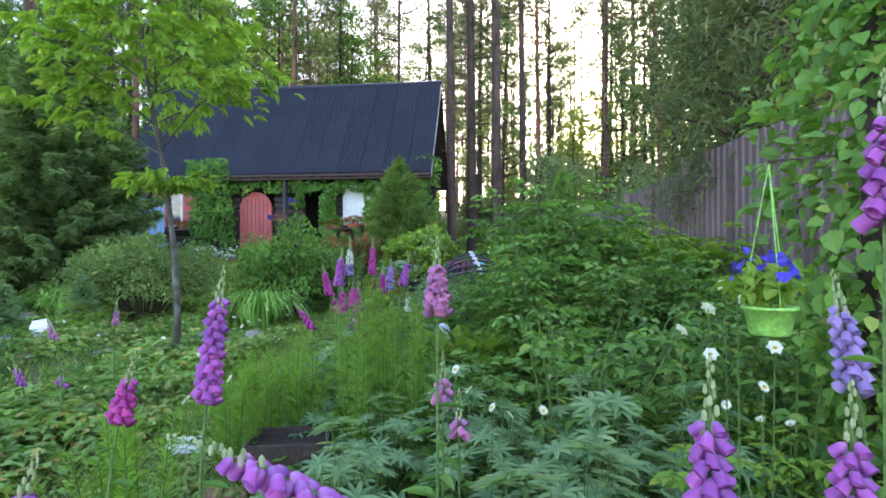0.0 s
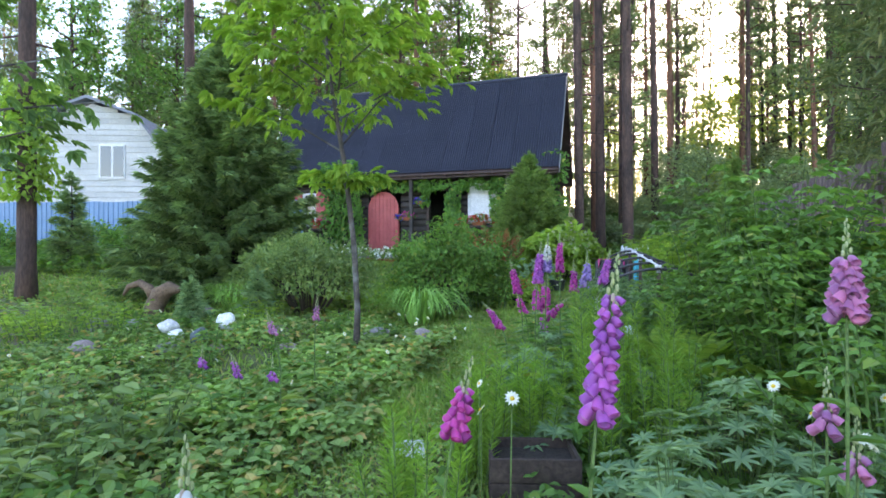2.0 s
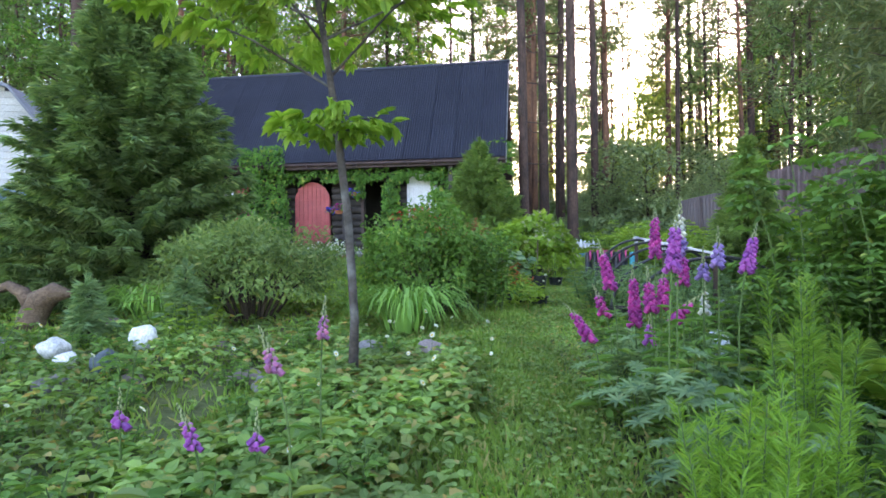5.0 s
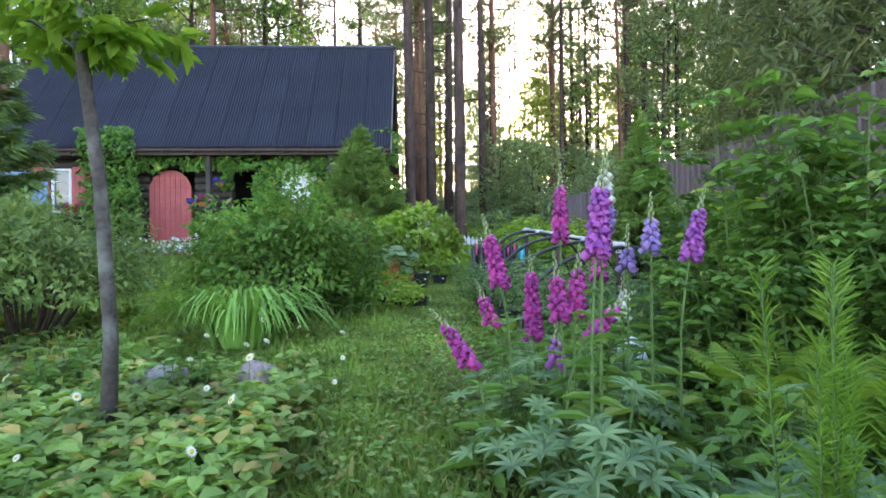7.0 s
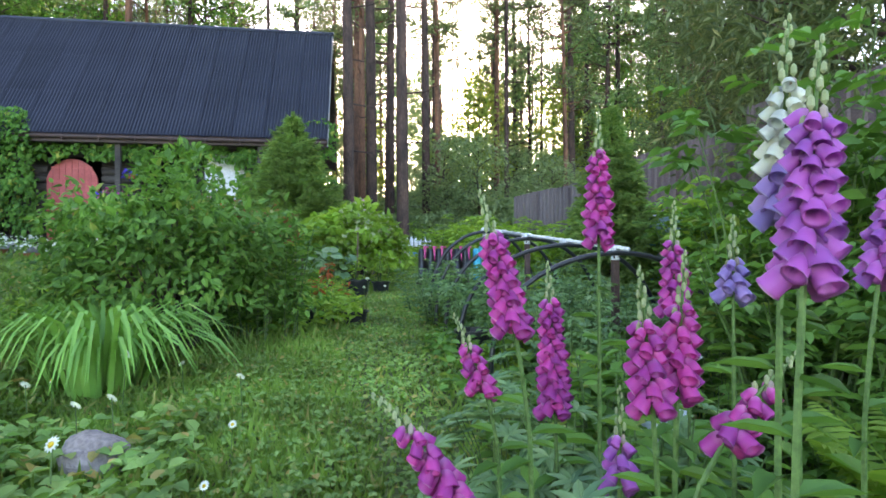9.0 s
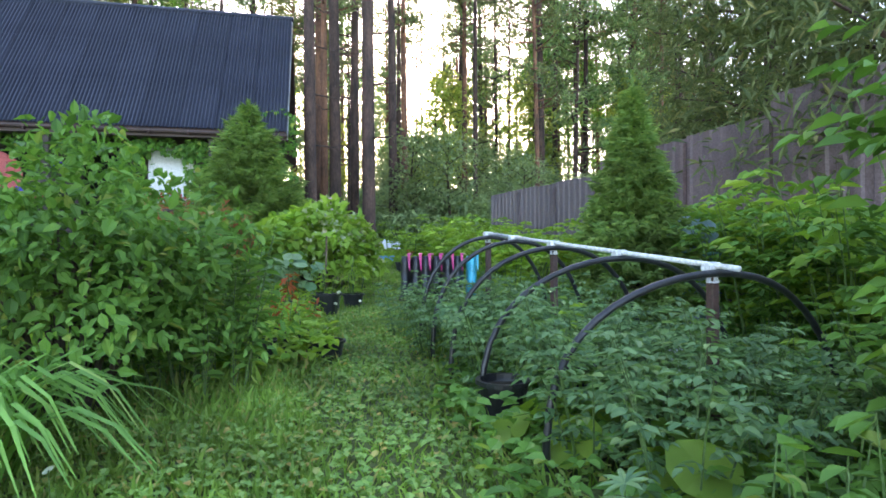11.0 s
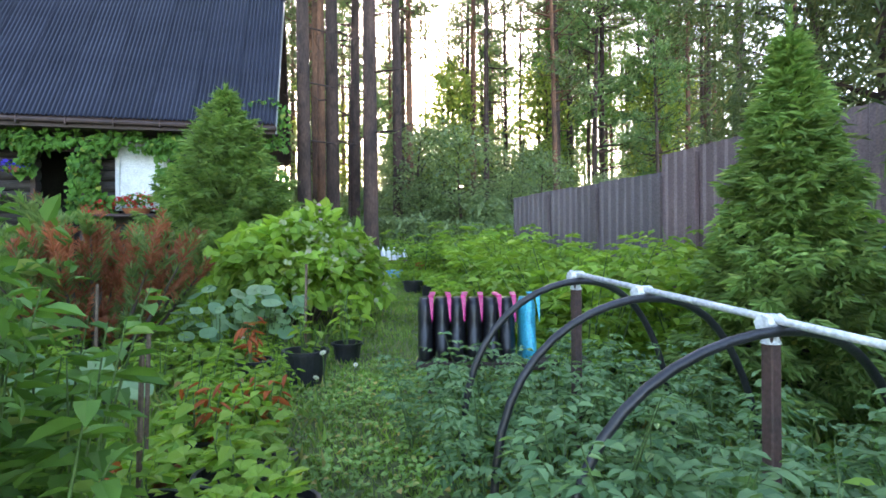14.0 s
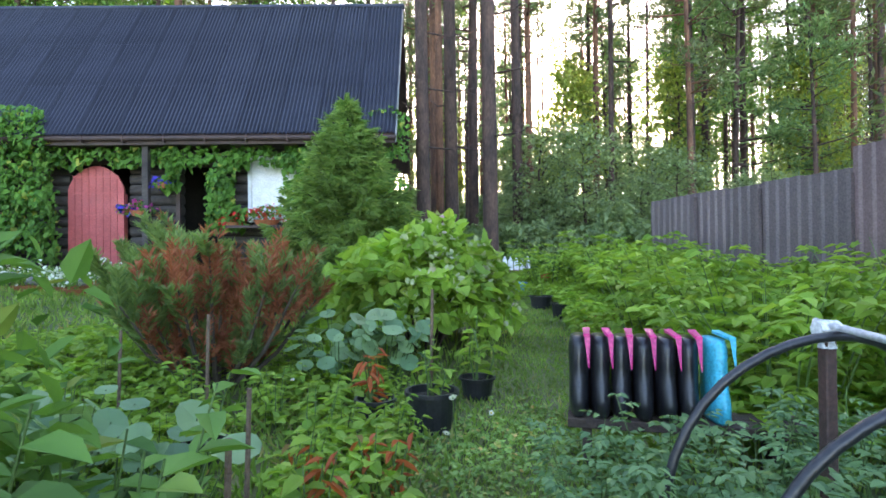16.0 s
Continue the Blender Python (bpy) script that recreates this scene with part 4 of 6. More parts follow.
for x, z, ww, hh in ((0.35, 3.4, 1.05, 1.45), (-0.2, 1.1, 1.2, 1.0), (1.6, 1.2, 0.9, 0.9)):
    wi = part("window", nbox(Build(), x, x + ww, -0.08, -0.01, z, z + hh), WHITE, nb)
    for k in range(2):
        part("pane", nbox(Build(), x + 0.08 + k * (ww - 0.05) / 2, x + k * (ww - 0.05) / 2 + ww / 2 - 0.02, -0.09, -0.081, z + 0.08, z + hh - 0.08), GLASS, wi)
b = Build()
nbox(b, -9.5, -3.2, 0.8, 7, 0, 3.4)
part("wing", b, SIDING, nb)
b = Build()
q = [(-9.8, 0.2, 3.2), (-3.1, 0.2, 3.2), (-3.1, 4.2, 5.2), (-9.8, 4.2, 5.2)]
b.add([tuple(NB @ Vector(p)) for p in q] + [tuple(NB @ (Vector(p) + Vector((0, 0, 0.12)))) for p in q], [[3, 2, 1, 0], [4, 5, 6, 7], [0, 1, 5, 4], [2, 3, 7, 6], [1, 2, 6, 5], [3, 0, 4, 7]])
part("wing_roof", b, SLATE, nb, "grey metal roof of the wing")

# ---- the garden ----
WALKED = np.array([(0, 0), (-0.6, 0.2), (-1.1, 0.5), (-1.7, 0.9), (-1.95, 1.6), (-2.0, 2.0), (-1.8, 2.7), (-1.6, 3.4), (-1.53, 4.2), (-1.4, 5.0), (-1.2, 6.1), (-1.1, 7.2), (-0.98, 8.2), (-0.55, 9.2), (-0.4, 10.3), (-0.15, 11.6), (0.4, 13), (1.0, 15), (1.4, 17)])
DENSE = np.concatenate([np.linspace(WALKED[i], WALKED[i + 1], 8, endpoint=False) for i in range(len(WALKED) - 1)])


def off_path(x, y):
    """Distance from the trodden grass path."""
    x, y = np.atleast_1d(x), np.atleast_1d(y)
    return np.sqrt(np.min((x[:, None] - DENSE[None, :, 0]) ** 2 + (y[:, None] - DENSE[None, :, 1]) ** 2, axis=1))


def sway(a):
    return a + rng.normal() * 0.2


# grass
def grass_field(n, x0, x1, y0, y1, h, w, keep):
    x, y = x0 + (x1 - x0) * rng.random(n), y0 + (y1 - y0) * rng.random(n)
    k = keep(x, y)
    x, y = x[k], y[k]
    m = len(x)
    P = np.stack([x, y, ground_z(x, y) - 0.005], 1)
    D = np.stack([rng.normal(size=m) * 0.45, rng.normal(size=m) * 0.45, np.ones(m)], 1)
    Ls = h * (0.5 + rng.random(m))
    return P, D, Ls, w * (0.7 + 0.6 * rng.random(m))


b = Build()
in_house = lambda x, y: (x < 0.3) & (x > -13.6) & (y > 21.4 - 0.12 * (x + 0.4)) & (y < 28)
for n, x0, x1, y0, y1, h, w, keep in (
        (100000, -3.2, 1.8, 1.5, 18.0, 0.052, 0.006, lambda x, y: off_path(x, y) < 0.75),
        (44000, -3.6, -1.2, 3.8, 9.5, 0.06, 0.007, lambda x, y: rng.random(len(x)) < 0.9),
        (45000, -9, 4.4, 0.3, 12, 0.09, 0.008, lambda x, y: off_path(x, y) > 0.3),
        (60000, -14, 4.4, 9, 24, 0.12, 0.012, lambda x, y: ~in_house(x, y) & (off_path(x, y) > 0.55)),
        (26000, -24, 24, 14, 40, 0.28, 0.035, lambda x, y: ~in_house(x, y) & ((y > 21) | (x < -8))),
        (12000, -6, 4.4, -3.5, 1.5, 0.12, 0.01, lambda x, y: off_path(x, y) > 0.2)):
    P, D, Ls, Ws = grass_field(n, x0, x1, y0, y1, h, w, keep)
    b.leaves(P, D, unit(len(P)), Ls, Ws, fold=0.1, curl=0.35)
single("grass", b, GRASS, "short uneven garden grass with clover", "grass", kind="stuff")

# low leafy ground cover
def patch_of(name, label, mat, n, region, L, hmax, keep=None, broad=True, category="ground cover", wide=0.8, clear=0.4):
    x0, x1, y0, y1 = region
    x, y = x0 + (x1 - x0) * rng.random(n), y0 + (y1 - y0) * rng.random(n)
    lum = np.array([noise.noise(Vector((a * 0.9, c * 0.9, 3.3))) for a, c in zip(x, y)])
    k = (off_path(x, y) > clear) & (lum > -0.28 + 0.15 * rng.normal(size=n))
    if keep:
        k &= keep(x, y)
    x, y, lum = x[k], y[k], lum[k]
    m = len(x)
    base = np.stack([x, y, ground_z(x, y) + hmax * (0.15 + 0.6 * rng.random(m) + 0.5 * (lum + 0.2))], 1)
    base[:, 2] = np.maximum(base[:, 2], ground_z(x, y) + 0.02)
    a = rng.random(m) * 6.28
    b = Build()
    for d in (-1.15, 0, 1.15):
        D = np.stack([np.cos(a + d), np.sin(a + d), 0.05 + 0.3 * rng.normal(size=m)], 1)
        N = np.stack([0.3 * rng.normal(size=m), 0.3 * rng.normal(size=m), np.ones(m)], 1)
        Ls = L * (0.7 + 0.6 * rng.random(m))
        b.leaves(base, D, N, Ls, Ls * wide, broad=broad)
    return single(name, b, mat, label, category, kind="stuff")


patch_of("strawberry_plants", "low strawberry plants with three-part leaves", LEAF_STRAW, 5600, (-6.5, -1.9, 2.2, 7.2), 0.062, 0.17)
patch_of("strawberry_plants", "dense strawberry plants beside the path", LEAF_STRAW, 3000, (-3.4, -2.0, 3.6, 6.2), 0.07, 0.2)
patch_of("ground_cover", "low mixed weeds under the flower beds", LEAF, 6500, (-0.9, 4.3, 1.2, 9.5), 0.07, 0.22)
patch_of("ground_cover", "low mixed weeds around the pots", LEAF_FRESH, 4500, (-4.5, -0.9, 9.2, 14.5), 0.075, 0.26)
patch_of("ground_cover", "low weeds on the back lawn", LEAF_STRAW, 5000, (-12, -3, 7, 16), 0.08, 0.12)
patch_of("ground_cover", "low leafy weeds by the fence", LEAF_FRESH, 5000, (0.9, 4.3, 10.8, 20), 0.1, 0.3)
patch_of("ground_cover", "low weeds in the near bed", LEAF, 3500, (-6.5, -1.6, 0.2, 2.6), 0.07, 0.2)
patch_of("forest_floor_plants", "bilberry and fern growth on the forest floor", LEAF_DARK, 9000, (1.5, 26, 20.5, 44), 0.2, 0.5)
patch_of("forest_floor_plants", "weeds before the blue fence", LEAF, 4000, (-22, -8, 12, 19), 0.16, 0.45)

patch_of("clover", "small clover leaves scattered through the lawn", LEAF_STRAW, 17000, (-3.4, 0.2, 2.4, 12.5), 0.03, 0.06, wide=0.9, clear=0.0)

# plant kinds
def lupine(h, r, n, seed, mat=LEAF_BLUE):
    t = thing("lupine", "leafy blue-green lupine with palmate leaves", "lupine", group="lupines in the bed")
    b, lv = Build(), Build()
    for k in range(n):
        a, q = rng.random() * 6.28, rng.random() ** 0.5
        tip = Vector((r * q * math.cos(a), r * q * math.sin(a), h * (1.05 - 0.55 * q) * (0.55 + 0.5 * rng.random())))
        b.tube([(tip.x * 0.1, tip.y * 0.1, 0), tuple(tip * 0.6 + Vector((0, 0, 0.1 * h))), tuple(tip)], [0.004, 0.003, 0.002], 3, cap=False)
        m = 9
        w = np.arange(m) * 6.283 / m + rng.random() * 6
        tilt = np.array([math.cos(a), math.sin(a), 0]) * 0.35
        D = np.stack([np.cos(w), np.sin(w), np.full(m, 0.25)], 1)
        D[:, 2] -= D[:, 0] * tilt[0] + D[:, 1] * tilt[1]
        N = np.tile(tilt + np.array([0, 0, 1.0]), (m, 1))
        lv.leaves(np.tile(np.array(tip), (m, 1)), D, N, (0.075 + 0.03 * rng.random()) * 1.0, 0.026, fold=0.2, curl=0.15, broad=True)
    part("stems", b, STEM, t)
    part("foliage", lv, mat, t)
    return t


def herb(name, label, h, r, stems, per, L, W, mat, category="plant", group="", droop=0.25):
    """Upright leafy stems with leaves all along them."""
    t = thing(name, label, category, group=group)
    b, P, D, N = Build(), [], [], []
    for k in range(stems):
        a, q = rng.random() * 6.28, rng.random() ** 0.5
        lean = 0.35 * rng.random()
        base = Vector((r * 0.6 * q * math.cos(a), r * 0.6 * q * math.sin(a), 0))
        hh = h * (0.6 + 0.45 * rng.random())
        tip = base + Vector((r * lean * 1.6 * math.cos(a), r * lean * 1.6 * math.sin(a), hh))
        mid = base.lerp(tip, 0.5) + Vector((rng.normal() * 0.02, rng.normal() * 0.02, 0.03))
        b.tube([base, mid, tip], [0.006, 0.005, 0.002], 4, cap=False)
        for j in range(per):
            f = 0.15 + 0.85 * (j + rng.random()) / per
            c = base.lerp(mid, f * 2) if f < 0.5 else mid.lerp(tip, f * 2 - 1)
            w = j * 2.4 + rng.random()
            P.append(tuple(c))
            D.append((math.cos(w), math.sin(w), 0.35 - droop * 2 * rng.random()))
            N.append((rng.normal() * 0.25, rng.normal() * 0.25, 1))
    part("stems", b, STEM, t)
    Ls = L * (0.65 + 0.7 * rng.random(len(P)))
    part("foliage", Build().leaves(P, D, N, Ls, Ls * W / L, curl=0.25, broad=True), mat, t)
    return t


def compound(name, label, h, r, canes, per, L, mat, category="shrub", group=""):
    """Canes whose leaves have several leaflets, as on raspberry, rose or tomato."""
    t = thing(name, label, category, group=group)
    b, P, D, N = Build(), [], [], []
    for k in range(canes):
        a, q = rng.random() * 6.28, rng.random() ** 0.5
        base = Vector((r * 0.5 * q * math.cos(a), r * 0.5 * q * math.sin(a), 0))
        hh = h * (0.65 + 0.4 * rng.random())
        tip = base + Vector((r * 0.6 * math.cos(a), r * 0.6 * math.sin(a), hh))
        mid = base.lerp(tip, 0.55) + Vector((0, 0, 0.1 * h))
        b.tube([base, mid, tip], [0.006, 0.005, 0.002], 4, cap=False)
        for j in range(per):
            f = 0.12 + 0.88 * (j + rng.random()) / per
            c = base.lerp(mid, f * 2) if f < 0.5 else mid.lerp(tip, f * 2 - 1)
            w = rng.random() * 6.28
            ax = Vector((math.cos(w), math.sin(w), 0.25 - 0.5 * rng.random()))
            sd = Vector((-math.sin(w), math.cos(w), 0))
            for s, g in ((0.7, -1), (0.7, 1), (1.5, -1), (1.5, 1), (2.0, 0)):
                p = c + ax * L * s
                P.append(tuple(p))
                dd = ax * (0.5 if g else 1) + sd * g * 0.9 + Vector((0, 0, -0.15 * rng.random()))
                D.append(tuple(dd))
                N.append((rng.normal() * 0.3, rng.normal() * 0.3, 1))
    part("stems", b, STEM, t)
    Ls = L * (0.75 + 0.6 * rng.random(len(P)))
    part("foliage", Build().leaves(P, D, N, Ls, Ls * 0.6, curl=0.2, broad=True), mat, t)
    return t


def feathery(h, r, stems, seed, needle=LEAF_FEATHER):
    t = thing("cosmos_plant", "tall feathery yellow-green plant with thread-fine leaves", "plant", group="feathery plants")
    b, P, D = Build(), [], []
    for k in range(stems):
        a, q = rng.random() * 6.28, rng.random() ** 0.5
        base = Vector((r * q * math.cos(a), r * q * math.sin(a), 0))
        hh = h * (0.7 + 0.4 * rng.random())
        tip = base * 1.25 + Vector((rng.normal() * 0.03, rng.normal() * 0.03, hh))
        b.tube([base, tip], [0.005, 0.002], 4, cap=False)
        for j in range(150):
            c = base.lerp(tip, 0.1 + 0.9 * (j + rng.random()) / 150)
            w = rng.random() * 6.28
            P.append(tuple(c))
            D.append((math.cos(w), math.sin(w), 0.5 + 0.5 * rng.random()))
    part("stems", b, STEM, t)
    part("foliage", Build().leaves(P, D, unit(len(P)), 0.05 + 0.035 * rng.random(len(P)), 0.0045, fold=0.1), needle, t)
    return t


def daylily(h, r, n):
    t = thing("daylily_clump", "arching strap-leaved daylily clump", "daylily", group="daylilies")
    b = Build()
    for k in range(n):
        a, q = rng.random() * 6.28, 0.5 + 0.6 * rng.random()
        hh = h * (0.75 + 0.4 * rng.random())
        c, s = math.cos(a), math.sin(a)
        w = 0.012
        pts = []
        for f in np.linspace(0, 1, 6):
            rad = 0.22 * q * q + r * q * f ** 1.15
            z = hh * (2.5 * f - 2.15 * f ** 2)
            ww = w * (1 - f ** 3) + 0.001
            pts += [(c * rad - s * ww, s * rad + c * ww, z + 0.004), (c * rad + s * ww, s * rad - c * ww, z)]
        b.add(pts, [[2 * i, 2 * i + 1, 2 * i + 3, 2 * i + 2] for i in range(5)])
    part("strap_leaves", b, STRAP, t)
    return t


def fern(h, fronds):
    t = thing("fern", "fresh green fern with arching fronds", "fern", group="ferns")
    for k in range(fronds):
        a = k * 6.283 / fronds + 0.3 * rng.random()
        c, s = math.cos(a), math.sin(a)
        b = Build()
        ax = [Vector((c * h * 0.75 * f, s * h * 0.75 * f, h * (1.35 * f - 0.55 * f * f))) for f in np.linspace(0, 1, 24)]
        b.tube(ax[::4], 0.003, 3, cap=False)
        P, D, N = [], [], []
        for i in range(4, 24):
            ln = 0.13 * math.sin(math.pi * (0.15 + 0.82 * (i - 4) / 20)) + 0.01
            for g in (-1, 1):
                P.append(tuple(ax[i]))
                D.append((-s * g + c * 0.45, c * g + s * 0.45, 0.1))
                N.append((-c * 0.4, -s * 0.4, 1, ))
        L = np.array([0.15 * math.sin(math.pi * (0.15 + 0.82 * (i - 4) / 20)) + 0.012 for i in range(4, 24) for g in (0, 1)])
        b.leaves(P, D, N, L, L * 0.2 + 0.006, broad=True)
        part("frond", b, LEAF_FRESH, t)
    return t


def place(proto, spots, s0=0.85, s1=1.2, first=True):
    """The proto goes to the first spot, copies to the others."""
    made = []
    for i, (x, y) in enumerate(spots):
        s, a = s0 + (s1 - s0) * rng.random(), rng.random() * 360
        m = pose(x, y, gz(x, y) - 0.01, 0, 0, a)
        if i == 0 and first:
            proto.matrix_basis = m
            ob = proto
        else:
            ob = copy_thing(proto, m)
        ob.scale = (s, s, s)
        made.append(ob)
    return made


def spread(region, spacing, clear, seed, keep=None):
    g = np.random.default_rng(seed)
    x0, x1, y0, y1 = region
    out = []
    for _ in range(int(4 * (x1 - x0) * (y1 - y0) / spacing ** 2)):
        x, y = x0 + (x1 - x0) * g.random(), y0 + (y1 - y0) * g.random()
        if off_path(x, y)[0] < clear or (keep and not keep(x, y)):
            continue
        if all((x - a) ** 2 + (y - c) ** 2 > spacing ** 2 for a, c in out):
            out.append((x, y))
    return out


near_start = lambda x, y: math.hypot(x, y) > 1.0
LUP = [lupine(0.7, 0.34, 46, 1), lupine(0.55, 0.3, 36, 2)]
place(LUP[0], [(0.25, 2.55), (0.65, 2.2), (-0.3, 2.9), (0.1, 3.2), (0.75, 3.0), (0.45, 1.75), (-0.4, 2.2), (1.2, 2.6), (0.2, 1.5)], 0.85, 1.1)
place(LUP[1], [(-1.0, 5.15), (-0.85, 4.75), (-0.75, 5.75), (-0.6, 6.6), (-0.95, 4.2), (-0.35, 4.6), (-0.9, 5.9), (-0.5, 5.3), (-0.25, 5.9), (-0.8, 3.7)], 0.75, 1.0)
CUR = compound("currant_bush", "leafy green currant bush", 0.85, 0.45, 16, 9, 0.06, LEAF, "bush", "currant bushes")
place(CUR, [p for p in spread((0.5, 3.9, 2.6, 7.0), 0.62, 0.9, 11) if not (p[0] < 0.9 and p[1] > 6.4)], 0.85, 1.25)
CUR2 = compound("currant_bush", "low leafy currant bush near the path", 0.6, 0.4, 14, 8, 0.055, LEAF_FRESH, "bush", "currant bushes")
place(CUR2, [(0.75, 1.3), (1.15, 1.75), (1.6, 1.4), (0.35, 1.15), (1.0, 0.95), (1.5, 2.0), (2.1, 1.8), (1.9, 2.7), (1.4, 3.1)], 0.8, 1.1)
RASP = compound("raspberry_canes", "tall green raspberry canes", 1.3, 0.45, 14, 15, 0.075, LEAF, "raspberry", "raspberry canes")
place(RASP, [(0.75, 5.7), (1.15, 5.2), (1.6, 5.8), (1.3, 6.4), (0.65, 6.3), (2.1, 6.4), (1.9, 5.0), (2.6, 5.6), (1.9, 7.0), (1.35, 6.1), (1.7, 6.7), (2.2, 7.9), (2.4, 8.8), (3.0, 7.6), (3.1, 9.0), (2.9, 10.2), (3.4, 11.2), (1.0, 4.7)], 0.75, 1.1)
for x, y in ((1.25, 5.95), (1.6, 6.35), (1.0, 6.5)):
    c = copy_thing(RASP, pose(x, y, gz(x, y), 0, 0, x * 99))
    c.scale = (1.25, 1.25, 1.5)
RASP2 = compound("raspberry_canes", "fresh green raspberry canes along the fence", 0.9, 0.5, 13, 11, 0.09, LEAF_FRESH, "raspberry", "raspberry canes")
place(RASP2, spread((1.5, 4.2, 11.0, 18.5), 0.75, 0.8, 12, lambda x, y: not (x < 2.0 and y > 14)), 1.0, 1.45)
for x, y, q in ((2.55, 8.3, 1.35), (3.15, 8.5, 1.5), (3.5, 9.3, 1.5), (3.05, 9.5, 1.3), (3.7, 8.3, 1.6), (3.8, 10.2, 1.4)):
    c = copy_thing(RASP2, pose(x, y, gz(x, y), 0, 0, x * 77))
    c.scale = (q, q, q * 1.1)
SIDE = herb("leafy_shrub", "tall leafy green shrub beside the path", 1.1, 0.5, 24, 22, 0.1, 0.055, LEAF, "shrub", "leafy shrubs")
place(SIDE, [(-1.85, 9.45), (-2.2, 9.65), (-1.75, 9.05), (-2.05, 9.2)], 0.85, 1.0)
WEED = herb("leafy_weed", "light green leafy weed among the pots", 0.5, 0.25, 9, 11, 0.085, 0.045, LEAF_FRESH, "weed", "weeds among the pots")
place(WEED, spread((-4.0, -0.75, 10.3, 13.4), 0.4, 0.62, 13), 0.45, 0.95)
TOM = compound("tomato_plant", "bushy tomato plant in the hoop tunnel", 0.8, 0.35, 9, 12, 0.06, LEAF_TOMATO, "tomato plant", "tomato plants in the tunnel")
place(TOM, [(x + 0.1 * math.sin(9 * y), y) for x in (-0.08, 0.25, 0.62, 1.02) for y in np.arange(7.0, 10.7, 0.42)], 0.6, 0.85)
FEA = feathery(0.88, 0.13, 10, 1)
place(FEA, [(-0.58, 3.45), (-0.35, 3.75), (-0.55, 4.25), (-0.15, 3.5)], 0.85, 1.1)
place(feathery(0.7, 0.14, 12, 2), [(-1.12, 3.62), (-0.86, 3.66), (-1.3, 2.3), (-1.2, 3.35)], 0.85, 1.05)
place(daylily(0.66, 0.62, 230), [(-2.6, 7.95), (-5.8, 8.6)], 0.8, 1.0)
place(fern(0.6, 11), [(0.25, 5.3), (0.65, 5.5), (0.45, 4.9), (0.95, 4.5)], 0.8, 1.1)
LEFTY = herb("leafy_plant", "broad-leaved plant in the near bed", 0.45, 0.3, 9, 10, 0.1, 0.06, LEAF_DULL, "plant", "broad-leaved plants")
place(LEFTY, [(-3.5, 2.9), (-3.9, 3.1), (-4.3, 3.3), (-3.7, 2.4), (-4.2, 2.7), (-4.7, 3.0), (-3.3, 2.2), (-4.0, 2.0), (-3.0, 1.9), (-4.9, 3.6), (-3.3, 3.25), (-3.1, 2.6)], 0.8, 1.25)
YEL = herb("leafy_plant", "yellow-green leafy clump in the rock garden", 0.4, 0.4, 16, 10, 0.08, 0.04, LEAF_FRESH, "plant", "yellow-green clumps")
place(YEL, [(-6.9, 6.2), (-7.5, 6.4), (-6.5, 6.7), (-4.9, 7.5), (-4.6, 7.2), (-12.0, 12.0), (-10.5, 11.5), (-9.4, 12.3), (-13.5, 12.2)], 0.7, 1.1)
LOW = herb("garden_plant", "low leafy perennial in the rock garden", 0.28, 0.22, 9, 8, 0.07, 0.04, LEAF, "plant", "low perennials")
place(LOW, spread((-7.2, -2.3, 3.2, 7.4), 0.5, 0.75, 17), 0.6, 1.1)
BEDF = herb("garden_plant", "leafy perennial filling the bed", 0.55, 0.28, 11, 10, 0.1, 0.05, LEAF, "plant", "bed perennials")
place(BEDF, spread((-0.95, 0.6, 3.3, 6.6), 0.38, 0.5, 19), 0.7, 1.1)
place(BEDF, spread((-6.5, 3.9, -3.0, 0.9), 0.7, 1.2, 23), 0.7, 1.1, first=False)
HEDGE = shrub("garden_bush", "rounded green garden bush before the fence", (-15, 15.5), (1.1, 0.9, 0.9), 1600, 0.11, 0.06, LEAF, 8, 41, "bush", group="bushes by the blue fence")
for x, y in ((-12.8, 14.8), (-17.5, 14.5), (-10.4, 16.8), (-9.0, 15.0), (-20, 15), (-13.6, 17)):
    copy_thing(HEDGE, pose(x, y, gz(x, y), 0, 0, x * 50))

# ---- foxgloves ----
def bell_mesh(mat, k=1.0):
    b = Build()
    b.lathe([(0.003 * k, 0.0), (0.0105 * k, 0.006 * k), (0.0145 * k, 0.016 * k), (0.0155 * k, 0.03 * k), (0.0155 * k, 0.038 * k), (0.0175 * k, 0.042 * k), (0.012 * k, 0.037 * k), (0.01 * k, 0.018 * k)], 10)
    # the lower lip reaches further than the upper
    b.v[0][:, 2] += np.where(b.v[0][:, 2] > 0.034 * k, 0.3 * b.v[0][:, 0], 0)
    return b.mesh("bell", mat, smooth=True)


BELLS = {"purple": bell_mesh(petal("bell_purple", (0.52, 0.13, 0.5), (0.78, 0.5, 0.76))), "magenta": bell_mesh(petal("bell_magenta", (0.6, 0.07, 0.36), (0.82, 0.44, 0.66))), "white": bell_mesh(petal("bell_white", (0.7, 0.72, 0.6), (0.8, 0.8, 0.76))), "pink": bell_mesh(petal("bell_pink", (0.6, 0.22, 0.42), (0.78, 0.55, 0.65))), "lilac": bell_mesh(petal("bell_lilac", (0.45, 0.3, 0.62), (0.72, 0.62, 0.8)))}
fox_leaf = None


